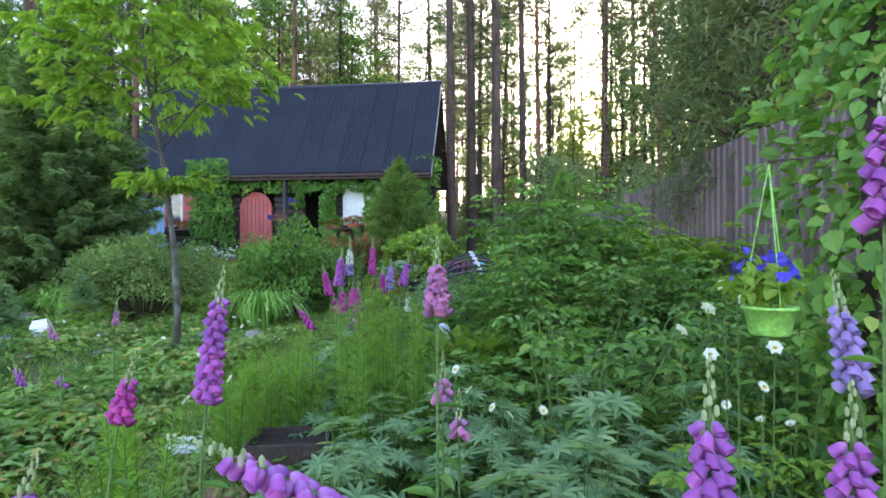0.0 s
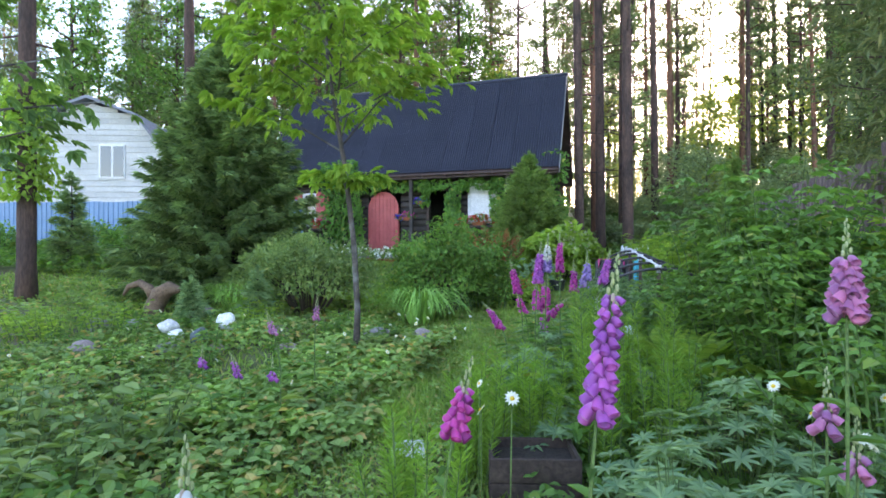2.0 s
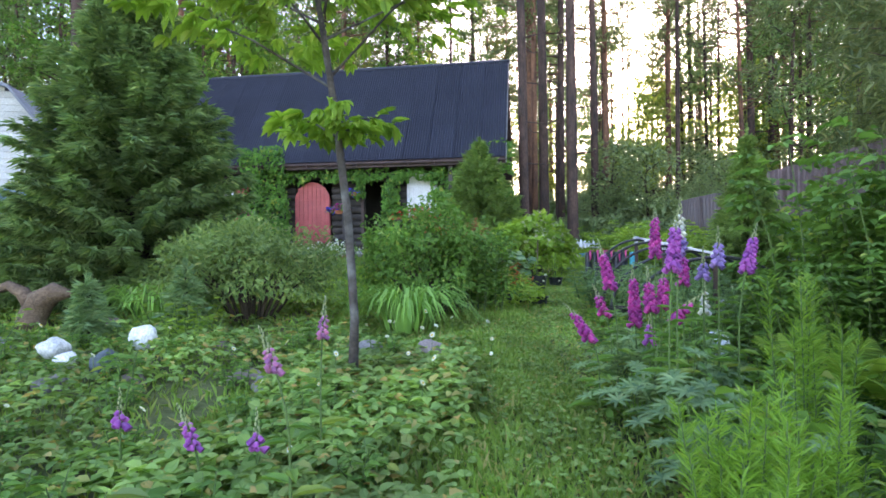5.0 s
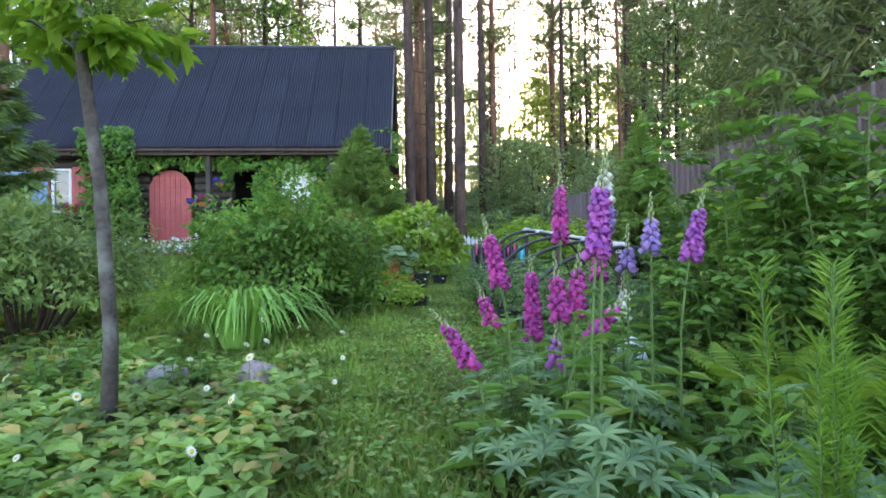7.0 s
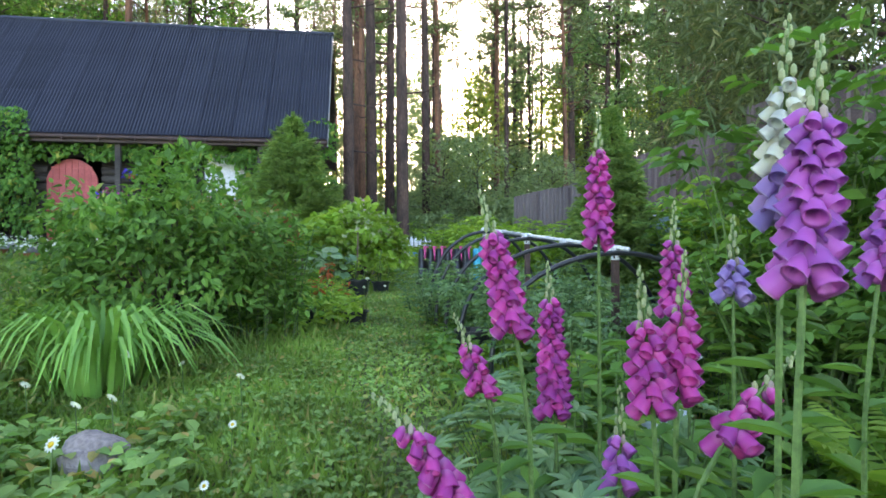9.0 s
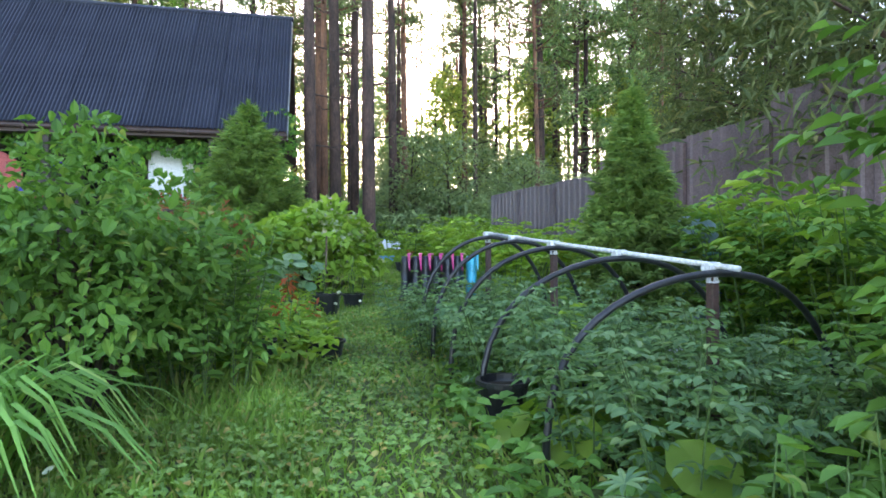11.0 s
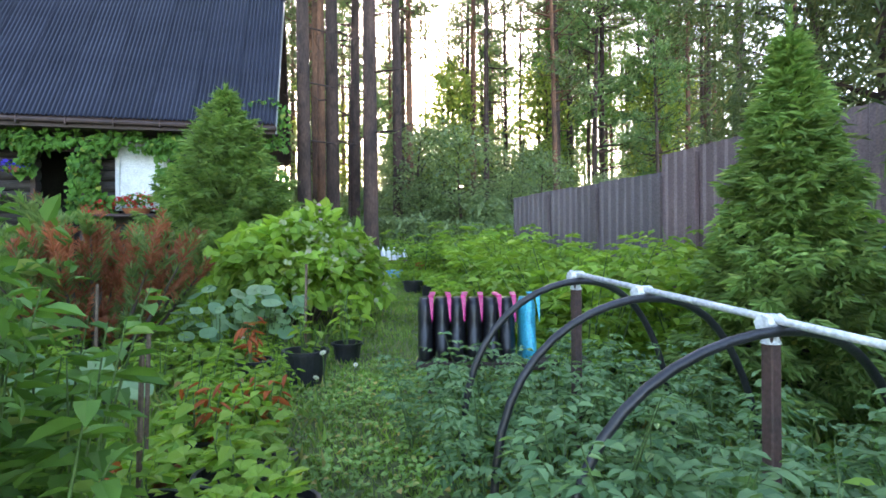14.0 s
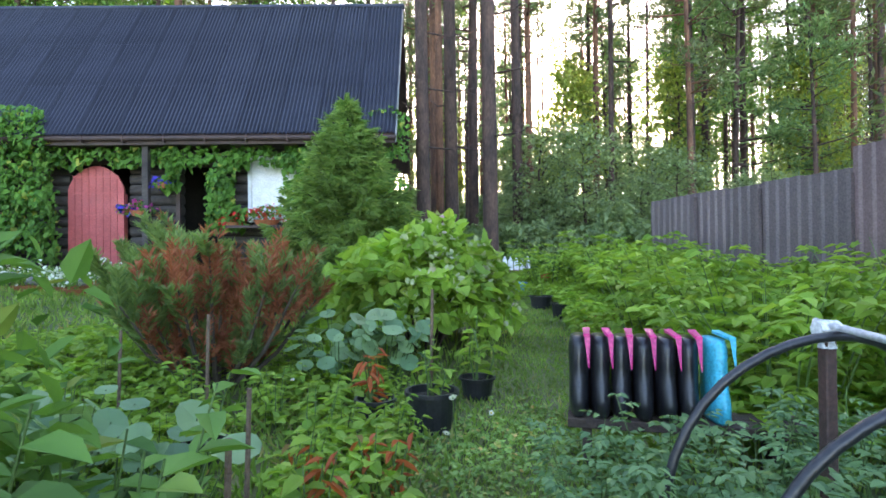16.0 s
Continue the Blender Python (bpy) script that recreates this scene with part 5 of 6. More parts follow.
def foxglove(x, y, zmid, length, colour, bells=26, lean=(0, 0), size=1.0, second=None):
    length, bells = length * 0.85, int(bells * 1.45)
    size *= 0.92
    t = thing("foxglove", f"{colour} foxglove spike with hanging bells and green buds", "foxglove", (x, y, gz(x, y) - 0.01), 0, "foxgloves")
    g = gz(x, y)
    h0, h1 = zmid - g - length * 0.5, zmid - g + length * 0.5
    lx, ly = lean

    def at(z):
        f = max(0.0, (z - h0 * 0.6) / max(0.1, h1 - h0 * 0.6))
        return Vector((lx * (f ** 1.5) - lx * 0.5, ly * (f ** 1.5) - ly * 0.5, z - 0.45 * math.hypot(lx, ly) * f * f))
    tip = h1 + 0.1
    part("stem", Build().tube([at(z) for z in np.linspace(0, tip, 9)], [0.007, 0.007, 0.006, 0.006, 0.005, 0.005, 0.004, 0.003, 0.002], 5), STEM, t)
    b = Build()
    nb = 16
    for k in range(nb):
        z = h1 - 0.03 + 0.13 * k / nb
        a = k * 2.4
        r = 0.011 * (1 - k / nb) + 0.002
        c = at(z) + Vector((math.cos(a) * r, math.sin(a) * r, 0))
        q = 1.0 - 0.5 * k / nb
        b.lathe([(0.001, -0.012 * q), (0.0058 * q, -0.006 * q), (0.005 * q, 0.006 * q), (0.001, 0.011 * q)], 6, tuple(c))
    part("buds", b, BUD, t)["kind"] = "stuff"
    for k in range(bells):
        f = k / bells
        z = h0 + (h1 - h0) * f
        a = k * 2.4 + 0.3 * rng.random()
        s = size * (1.12 - 0.5 * f) * (0.92 + 0.16 * rng.random())
        d = Vector((math.cos(a), math.sin(a), -0.75 - 0.75 * rng.random()))
        m = d.to_track_quat("Z", "Y").to_matrix().to_4x4()
        col = second if second and f < 0.4 else colour
        ob = part("bell", BELLS[col], None, t)
        ob.matrix_basis = Matrix.Translation(at(z) + Vector((math.cos(a), math.sin(a), 0)) * 0.008) @ m @ Matrix.Diagonal((s, s, s, 1))
    P, D = [], []
    for k in range(16):
        z = h0 * (0.03 + 0.9 * (k / 16) ** 1.5)
        a = k * 2.4
        P.append(tuple(at(z)))
        D.append((math.cos(a), math.sin(a), 0.35))
    L = np.array([0.24 - 0.011 * k for k in range(16)])
    part("leaves", Build().leaves(P, D, np.tile([0, 0, 1.0], (16, 1)), L, L * 0.38, curl=0.35, broad=True), LEAF, t)["kind"] = "stuff"
    return t


for spec in ((-0.69, 1.65, 1.06, 0.36, "purple", 34, (0.06, 0.0)), (-0.02, 1.96, 1.2, 0.17, "pink", 26, (0, 0), 1.15), (0.0, 2.12, 0.8, 0.1, "pink", 8), (0.06, 2.08, 0.68, 0.07, "pink", 5),
             (-1.08, 1.86, 0.86, 0.17, "magenta", 16, (0.07, 0)), (-0.12, 0.88, 1.08, 0.24, "purple", 24, (-0.42, 0.0), 1.1), (0.42, 0.88, 0.95, 0.24, "purple", 26), (0.68, 0.93, 0.9, 0.24, "purple", 26),
             (0.95, 1.2, 1.5, 0.26, "purple", 18, (0, 0), 1.15), (1.0, 1.35, 1.12, 0.24, "lilac", 22, (-0.08, 0)), (-0.9, 1.15, 0.8, 0.14, "purple", 14, (0.08, 0)),
             (-0.71, 5.63, 1.25, 0.29, "magenta", 30), (-0.83, 4.92, 1.25, 0.24, "white", 24, (0.02, 0), 1.0, "lilac"), (-0.9, 4.82, 1.18, 0.26, "purple", 34, (0.04, 0), 1.05), (-1.09, 5.34, 1.06, 0.26, "magenta", 30, (-0.09, 0)),
             (-0.85, 5.63, 0.82, 0.36, "magenta", 40, (-0.02, 0), 1.1), (-0.37, 5.12, 1.16, 0.24, "purple", 26, (0.09, 0), 1.05), (-0.49, 5.2, 1.13, 0.15, "lilac", 14), (-1.05, 5.63, 0.82, 0.17, "magenta", 14, (-0.09, 0)),
             (-1.26, 5.24, 0.75, 0.24, "magenta", 18, (-0.16, -0.02), 1.05), (-0.59, 5.47, 1.03, 0.2, "magenta", 22), (-0.91, 5.12, 0.9, 0.19, "magenta", 20, (-0.03, 0)), (-0.86, 5.3, 0.65, 0.12, "purple", 9), (-0.81, 5.06, 0.87, 0.17, "magenta", 12, (0.2, 0)),
             (-0.84, 5.14, 0.92, 0.19, "magenta", 20, (0.02, 0)), (-0.36, 5.7, 0.8, 0.16, "white", 10), (-0.51, 5.36, 1.03, 0.1, "lilac", 10),
             (-2.67, 3.85, 0.8, 0.11, "pink", 10, (-0.08, 0), 0.7), (-2.7, 4.6, 0.8, 0.13, "pink", 12, (0.02, 0), 0.7), (-3.13, 4.14, 0.42, 0.15, "purple", 13, (-0.06, 0), 0.75), (-1.5, 1.25, 0.78, 0.12, "white", 8), (-3.6, 4.4, 0.4, 0.08, "purple", 6), (-2.9, 4.25, 0.35, 0.08, "purple", 6)):
    foxglove(*spec)

# daisies and other small white flowers
def daisy(h, head=0.022, petals=12, wide=0.45):
    t = thing("daisy", "small white daisy with a yellow eye", "daisy", group="daisies")
    part("stem", Build().tube([(0, 0, 0), (0.01, 0, h * 0.6), (0.015, 0.0, h)], 0.002, 4), STEM, t)
    a = np.arange(petals) * 6.283 / petals
    D = np.stack([np.cos(a), np.sin(a) - 0.0, np.full(petals, 0.15)], 1)
    m = np.array(Matrix.Rotation(radians(55), 3, "X"))
    part("petals", Build().leaves(np.tile([0.015, 0, h], (petals, 1)), D @ m.T, np.tile(m @ np.array([0, 0, 1.0]), (petals, 1)), head, head * wide, broad=True), PETAL_WHITE, t)["kind"] = "stuff"
    part("eye", Build().lathe([(0.001, 0.006), (0.006, 0.004), (0.008, 0.0)], 7, (0.015, -0.003, h), Matrix.Rotation(radians(55), 3, "X").to_4x4()), YELLOW, t)
    return t


DAI = daisy(0.24)
place(DAI, spread((-3.4, -1.7, 5.0, 7.6), 0.42, 0.5, 31) + spread((-6.0, -2.3, 4.0, 7.0), 0.75, 0.6, 32) + spread((-1.9, -0.5, 9.4, 12.5), 0.5, 0.35, 33) + [(-2.1, 7.6), (-2.7, 7.5), (-0.85, 9.9), (-0.55, 11.5), (-0.35, 11.5)], 0.7, 1.3)
DAI2 = daisy(0.72, 0.026)
place(DAI2, [(0.12, 2.5), (0.2, 2.35), (0.3, 2.45), (0.05, 2.7), (0.55, 2.9), (-0.95, 2.2), (-1.05, 2.3), (-1.15, 3.0), (0.4, 2.3), (1.25, 2.2), (1.32, 2.3), (1.38, 2.2), (1.2, 2.4)], 0.85, 1.15)

ROSE = daisy(0.95, 0.03, 6, 1.1)
tagged(ROSE, "white dog-rose bloom on a tall thin cane", "rose", "white rose blooms")
ROSE.name = "white_rose"
place(ROSE, [(1.0, 2.12), (1.06, 2.2), (1.12, 2.1), (0.97, 2.25), (1.2, 2.05), (1.18, 2.3)], 0.95, 1.25)

# ---- hoop tunnel ----
tun = thing("hoop_tunnel", "garden hoop tunnel of black pipes with a white ridge pipe", "hoop tunnel")
HOOPS = [9.95, 9.45, 8.84, 8.12, 7.45]
ridge_z = lambda y: 1.3 + (y - 9.95) * 0.088
for y in HOOPS:
    half_w = float(np.interp(y, [8.12, 8.84, 9.95], [0.86, 0.76, 0.62]))
    g = gz(0.5, y)
    top = ridge_z(y) - g - 0.02
    pts = [(0.5 + half_w * math.cos(a), y + 0.04 * math.sin(3 * a), g - 0.05 + (top + 0.05) * math.sin(a) ** 0.75) for a in np.linspace(0, math.pi, 25)]
    part("hoop", Build().tube(pts, 0.017, 8), BLACK, tun, smooth=True)
    part("hoop_clip", Build().tube([(0.46, y, ridge_z(y) + 0.0), (0.54, y, ridge_z(y))], 0.028, 8), PIPE_WHITE, tun)
part("ridge_pipe", Build().tube([(0.5, 10.0, ridge_z(10.0) + 0.015), (0.5, 8.6, ridge_z(8.6) + 0.012), (0.5, 7.3, ridge_z(7.3) + 0.015)], 0.013, 8), PIPE_WHITE, tun, "white plastic ridge pipe", smooth=True)
for y in (9.95, 8.84, 7.45):
    part("support_post", Build().box((0.042, 0.042, ridge_z(y) - gz(0.5, y) + 0.1), (0.5, y, (ridge_z(y) + gz(0.5, y)) / 2 - 0.09), bevel=0.004), STEEL, tun, "brown-painted steel post")
    b = Build()
    b.lathe([(0.012, 0.03), (0.026, 0.02), (0.03, -0.008), (0.022, -0.03), (0.03, -0.065), (0.014, -0.07)], 9, (0.5, y, ridge_z(y)))
    part("fabric_tie", b, FABRIC, tun, "white rag tied round the joint")


# ---- pots ----
def pot(name, label, r, h, mat, at, category="pot", group="", rim=0.012, handle=False):
    t = thing(name, label, category, (at[0], at[1], gz(*at) - 0.005), rng.random() * 360, group)
    part("body", Build().lathe([(0.001, 0.0), (r * 0.78, 0.0), (r * 0.8, 0.01), (r * 0.97, h * 0.9), (r + rim, h * 0.9), (r + rim, h), (r * 0.95, h), (r * 0.93, h * 0.86), (r * 0.9, h * 0.8)], 20), mat, t, smooth=False)
    part("soil", Build().lathe([(0.001, h * 0.83), (r * 0.5, h * 0.84), (r * 0.92, h * 0.82)], 16), SOIL, t)
    return t


for r, h, x, y, mt, lab in ((0.165, 0.27, -0.66, 11.8, BLACK, "large black plastic pot with a young plant"), (0.13, 0.2, -1.02, 11.95, BLACK, "black plastic pot with a rusty-leaved plant"), (0.13, 0.17, -0.24, 12.45, BLACK, "black plastic pot at the foot of the bush"),
                            (0.11, 0.17, -1.97, 11.5, BLACK, "small dark pot among the weeds"), (0.17, 0.2, 1.5, 16.4, BLACK, "black plastic pot by the grass path"), (0.15, 0.22, 1.55, 15.6, BLACK, "black plastic pot by the grass path"), (0.11, 0.14, 1.75, 15.1, TERRA, "small terracotta-coloured pot by the path"),
                            (0.15, 0.13, -1.0, 10.25, BLACK, "wide black tub with small white flowers"), (0.15, 0.16, -1.3, 10.6, BLACK, "black pot among the weeds"), (0.12, 0.15, -1.45, 10.35, TERRA, "terracotta-coloured pot among the weeds"), (0.16, 0.25, 0.35, 8.4, BLACK, "black pot with a tomato plant"),
                            (0.15, 0.2, -1.42, 9.75, BLACK, "black plastic pot holding a staked seedling"), (0.14, 0.2, -1.13, 9.95, BLACK, "black plastic pot with broad seedlings"), (0.13, 0.22, -0.28, 8.02, BLACK, "black bucket at the edge of the tunnel"), (0.12, 0.17, -0.93, 9.68, BLACK, "small black pot beside the grass path")):
    pot("plant_pot", lab, r, h, mt, (x, y), "pot", "plant pots")
PLANT = herb("potted_plant", "young leafy plant growing in a pot", 0.4, 0.1, 4, 7, 0.1, 0.06, LEAF_FRESH, "plant", "potted plants")
for x, y, z, s in ((-0.66, 11.8, 0.2, 1.0), (-0.24, 12.45, 0.12, 1.3), (-1.97, 11.5, 0.12, 0.9), (1.5, 16.4, 0.15, 0.8), (-1.3, 10.6, 0.12, 1.0), (-1.13, 9.95, 0.14, 0.9), (-0.93, 9.68, 0.11, 0.6), (-1.42, 9.75, 0.14, 0.8)):
    c = copy_thing(PLANT, pose(x, y, gz(x, y) + z, 0, 0, x * 90))
    c.scale = (s, s, s)
PLANT.matrix_basis = pose(0.35, 8.4, gz(0.35, 8.4) + 0.2)
RUSTY = herb("potted_plant", "rusty orange-leaved potted plant", 0.36, 0.14, 5, 6, 0.11, 0.035, LEAF_ORANGE, "plant", "potted plants", droop=0.6)
for x, y, z in ((-1.3, 10.55, 0.1), (-1.0, 10.9, 0.0), (-1.62, 9.95, 0.0)):
    copy_thing(RUSTY, pose(x, y, gz(x, y) + z, 0, 0, x * 90))
RUSTY.matrix_basis = pose(-1.02, 11.95, gz(-1.02, 11.95) + 0.16)
for x, y, h in ((-1.5, 10.3, 0.75), (-1.97, 11.5, 0.85), (-2.6, 11.9, 0.7), (-0.66, 11.9, 0.9), (-1.44, 9.76, 0.75)):
    single("garden_stake", Build().tube([(0, 0, -0.05), (0.02, 0.01, h)], [0.012, 0.01], 6), WOOD_OLD, "thin weathered wooden plant stake", "stake", (x, y, gz(x, y)), group="plant stakes")


# round-leaved nasturtiums
def roundleaf(name, label, h, r, n, R, mat, category="plant"):
    t = thing(name, label, category)
    b, lv = Build(), Build()
    for k in range(n):
        a, q = rng.random() * 6.28, rng.random() ** 0.5
        p = Vector((r * q * math.cos(a), r * q * math.sin(a), h * (0.35 + 0.65 * rng.random()) * (1.1 - 0.4 * q)))
        b.tube([(p.x * 0.3, p.y * 0.3, 0), tuple(p)], [0.004, 0.003], 3, cap=False)
        rr = R * (0.6 + 0.6 * rng.random())
        nrm = Vector((0.5 * math.cos(a) + 0.3 * rng.normal(), 0.5 * math.sin(a) + 0.3 * rng.normal() - 0.3, 0.9)).normalized()
        m = nrm.to_track_quat("Z", "Y").to_matrix()
        vs = [tuple(p + m @ Vector((0, 0, -0.12 * rr)))] + [tuple(p + m @ Vector((rr * (1 + 0.07 * math.sin(5 * w)) * math.cos(w), rr * (1 + 0.07 * math.sin(5 * w)) * math.sin(w), 0.05 * rr * math.sin(3 * w)))) for w in np.arange(10) * 0.6283]
        lv.add(vs, [[0, 1 + i, 1 + (i + 1) % 10] for i in range(10)])
    part("stems", b, STEM, t)
    part("foliage", lv, mat, t)
    return t


NAS = roundleaf("nasturtium", "round-leaved blue-green nasturtium plant", 0.85, 0.42, 60, 0.075, LEAF_BLUE)
place(NAS, [(-0.95, 12.85), (-2.5, 10.9), (-1.3, 12.7)], 0.9, 1.0)
place(roundleaf("nasturtium", "round-leaved plant beside the path", 0.6, 0.3, 26, 0.085, LEAF_BLUE), [(-2.35, 10.5), (-1.9, 10.75)], 0.9, 1.1)
place(roundleaf("squash_plant", "squash plant with wide pale leaves", 0.55, 0.6, 46, 0.14, LEAF_BLUE), [(2.0, 13.3), (2.5, 12.9)], 0.9, 1.1)
place(roundleaf("burdock_plant", "large-leaved plant at the tunnel's edge", 0.35, 0.3, 9, 0.13, LEAF_FRESH), [(-0.15, 7.7), (0.15, 7.0), (-0.55, 5.3)], 0.9, 1.1)
# pale flowerheads on the hydrangea
hyd = thing("hydrangea_flowers", "pale green-white hydrangea flowerheads on the bush", "flowers", (-0.55, 14.1, gz(-0.55, 14.1)))
p, d = blob_points(900, (0.97, 0.87, 1.04), 8, 0.9, amp=0.4)
part("petals", Build().leaves(p[p[:, 0] > -0.2], unit(int((p[:, 0] > -0.2).sum())), unit(int((p[:, 0] > -0.2).sum())), 0.07, 0.06, broad=True), BUD, hyd)["kind"] = "stuff"

# ---- boots on the bench ----
bench = thing("wooden_bench", "low black-painted plank bench", "bench", (0.0, 0.0, 0.0))
BL, BR = Vector((0.05, 11.25, 0)), Vector((1.15, 10.82, 0))
ba = math.atan2(BR.y - BL.y, BR.x - BL.x)
bl = (BR - BL).length
BM = Matrix.Translation((BL.x, BL.y, 0)) @ Matrix.Rotation(ba, 4, "Z")
for k in range(2):
    part("plank", Build().box((bl, 0.14, 0.05), BM @ Vector((bl / 2, -0.08 + 0.16 * k, 0.66)), Matrix.Rotation(ba, 4, "Z"), 0.004), WOOD_DARK, bench)
for u in (0.1, bl - 0.15):
    for v in (-0.1, 0.1):
        q = BM @ Vector((u, v, 0))
        part("leg", Build().box((0.05, 0.05, 0.64 - gz(q.x, q.y) + 0.03), (q.x, q.y, (0.64 + gz(q.x, q.y)) / 2 - 0.01), Matrix.Rotation(ba, 4, "Z")), WOOD_DARK, bench)


def boot(body, trim, label):
    t = thing("rubber_boot", label, "boot", group="boots on the bench")
    b = Build()
    prof = [(0.0, 0.06, 0.13, 0.0), (0.02, 0.074, 0.17, 0.0), (0.1, 0.076, 0.17, 0.0), (0.18, 0.074, 0.15, 0.02), (0.28, 0.074, 0.14, 0.03), (0.37, 0.074, 0.14, 0.03), (0.42, 0.06, 0.12, 0.03)]
    n = 14
    vs = []
    for z, rx, ry, oy in prof:
        for k in range(n):
            a = 6.283 * k / n
            vs.append((rx * 0.75 * math.cos(a) * (1 + 0.06 * math.sin(9 * z + 3 * a)), oy + ry * math.sin(a), z))
    fs = [[i * n + k, i * n + (k + 1) % n, (i + 1) * n + (k + 1) % n, (i + 1) * n + k] for i in range(len(prof) - 1) for k in range(n)] + [list(range(n))[::-1], [(len(prof) - 1) * n + k for k in range(n)]]
    part("shaft", b.add(vs, fs), body, t, smooth=True)
    b = Build()
    for z0, z1, ww in ((0.27, 0.44, 0.024),):
        vs = [(0.05, -0.155, z0), (0.058, -0.14, z0), (0.062, -0.125, z1), (0.03, -0.13, z1), (0.05, -0.145, z0), (0.058, -0.13, z0), (0.062, 0.12, z1 + 0.012), (0.02, 0.12, z1 + 0.012)]
        b.add(vs, [[0, 1, 2, 3], [3, 2, 6, 7], [1, 0, 4, 5]])
        b.box((0.036, 0.26, 0.018), (0.044, 0.0, z1), bevel=0.003)
    part("strap", b, trim, t, "bright pink strap")
    return t


B1 = boot(RUBBER, PINK, "black rubber boot with a pink strap")
for k in range(6):
    m = BM @ pose(0.06 + 0.112 * k, 0.0, 0.686, 0, 0, 4 * math.sin(k * 2))
    if k == 0:
        B1.matrix_basis = m
    else:
        copy_thing(B1, m)
B2 = boot(CYAN, CYAN, "cyan blue rubber boot beside the black ones")
B2.matrix_basis = BM @ pose(0.76, 0.0, 0.686, 0, 0, 6)

# white bottles on a plank by the wood
shelf = thing("bottle_bench", "low plank bench holding white bottles", "bench", (2.1, 20.6, 0))
part("plank", Build().box((1.0, 0.25, 0.04), (0, 0, 1.18)), WOOD_OLD, shelf)
for u in (-0.42, 0.42):
    part("leg", Build().box((0.06, 0.2, 0.25), (u, 0, 1.06)), WOOD_OLD, shelf)
BO = Build().lathe([(0.001, 0), (0.055, 0.0), (0.06, 0.02), (0.06, 0.2), (0.03, 0.26), (0.02, 0.27), (0.02, 0.31), (0.001, 0.31)], 10)
for k in range(7):
    ob = single("plastic_bottle", BO, WHITE, "white plastic bottle standing on the plank", "bottle", (1.7 + 0.135 * k, 20.6, 1.2), 0, "white bottles", smooth=True)
pile = thing("stacked_pots", "stack of orange plastic pots", "pots", (2.3, 18.6, gz(2.3, 18.6)))
for k in range(4):
    part("stacked_pot", Build().lathe([(0.09, 0), (0.12, 0.1), (0.13, 0.1), (0.13, 0.12)], 12, (0, 0, 0.07 * k)), ORANGE, pile)
single("plastic_basin", Build().lathe([(0.001, 0.01), (0.13, 0.0), (0.19, 0.17), (0.21, 0.17), (0.21, 0.19), (0.18, 0.19), (0.13, 0.02)], 16), BLUE_PLASTIC, "blue plastic basin on the grass", "basin", (1.6, 18.2, gz(1.6, 18.2)))
single("plastic_bowl", Build().lathe([(0.001, 0.01), (0.1, 0.0), (0.16, 0.17), (0.17, 0.17), (0.17, 0.185), (0.15, 0.185), (0.1, 0.02)], 16), BLUE_PLASTIC, "light blue plastic bowl by the bush", "bowl", (-6.2, 9.2, gz(-6.2, 9.2) + 0.2))
brl = thing("plastic_barrel", "translucent pale blue plastic barrel by the fence", "barrel", (2.75, 10.0, gz(2.75, 10.0)))
part("body", Build().lathe([(0.001, 0), (0.26, 0.0), (0.29, 0.08), (0.3, 0.5), (0.29, 0.9), (0.25, 1.05), (0.15, 1.12), (0.001, 1.13)], 18), surface("barrel_plastic", (0.2, 0.3, 0.36), (0.3, 0.42, 0.48), 4, 40, 0.35, 0.05), brl, smooth=True)
for z in (0.35, 0.75):
    part("hoop_rib", Build().lathe([(0.3, -0.02), (0.312, 0), (0.3, 0.02)], 18, (0, 0, z)), BLUE_PLASTIC, brl)

# ---- stones, stump, crate ----
def stone(label, at, r, mat, seed, sink=0.25, group="stones in the rock garden", name="stone"):
    bm = bmesh.new()
    bmesh.ops.create_icosphere(bm, subdivisions=3, radius=1)
    for v in bm.verts:
        k = 1 + 0.28 * noise.noise(v.co * 1.1 + Vector((seed * 3.1, 0, 0))) + 0.1 * noise.noise(v.co * 3.5 + Vector((0, seed, 0)))
        v.co = Vector((v.co.x * r[0], v.co.y * r[1], v.co.z * r[2])) * k
    me = bpy.data.meshes.new(name)
    bm.to_mesh(me)
    bm.free()
    me.materials.append(mat)
    me.shade_smooth()
    ob = new(name, me)
    ob.matrix_basis = pose(at[0], at[1], gz(*at) + r[2] * (1 - 2 * sink) , 0, 0, seed * 77)
    return tagged(ob, label, "stone", group)


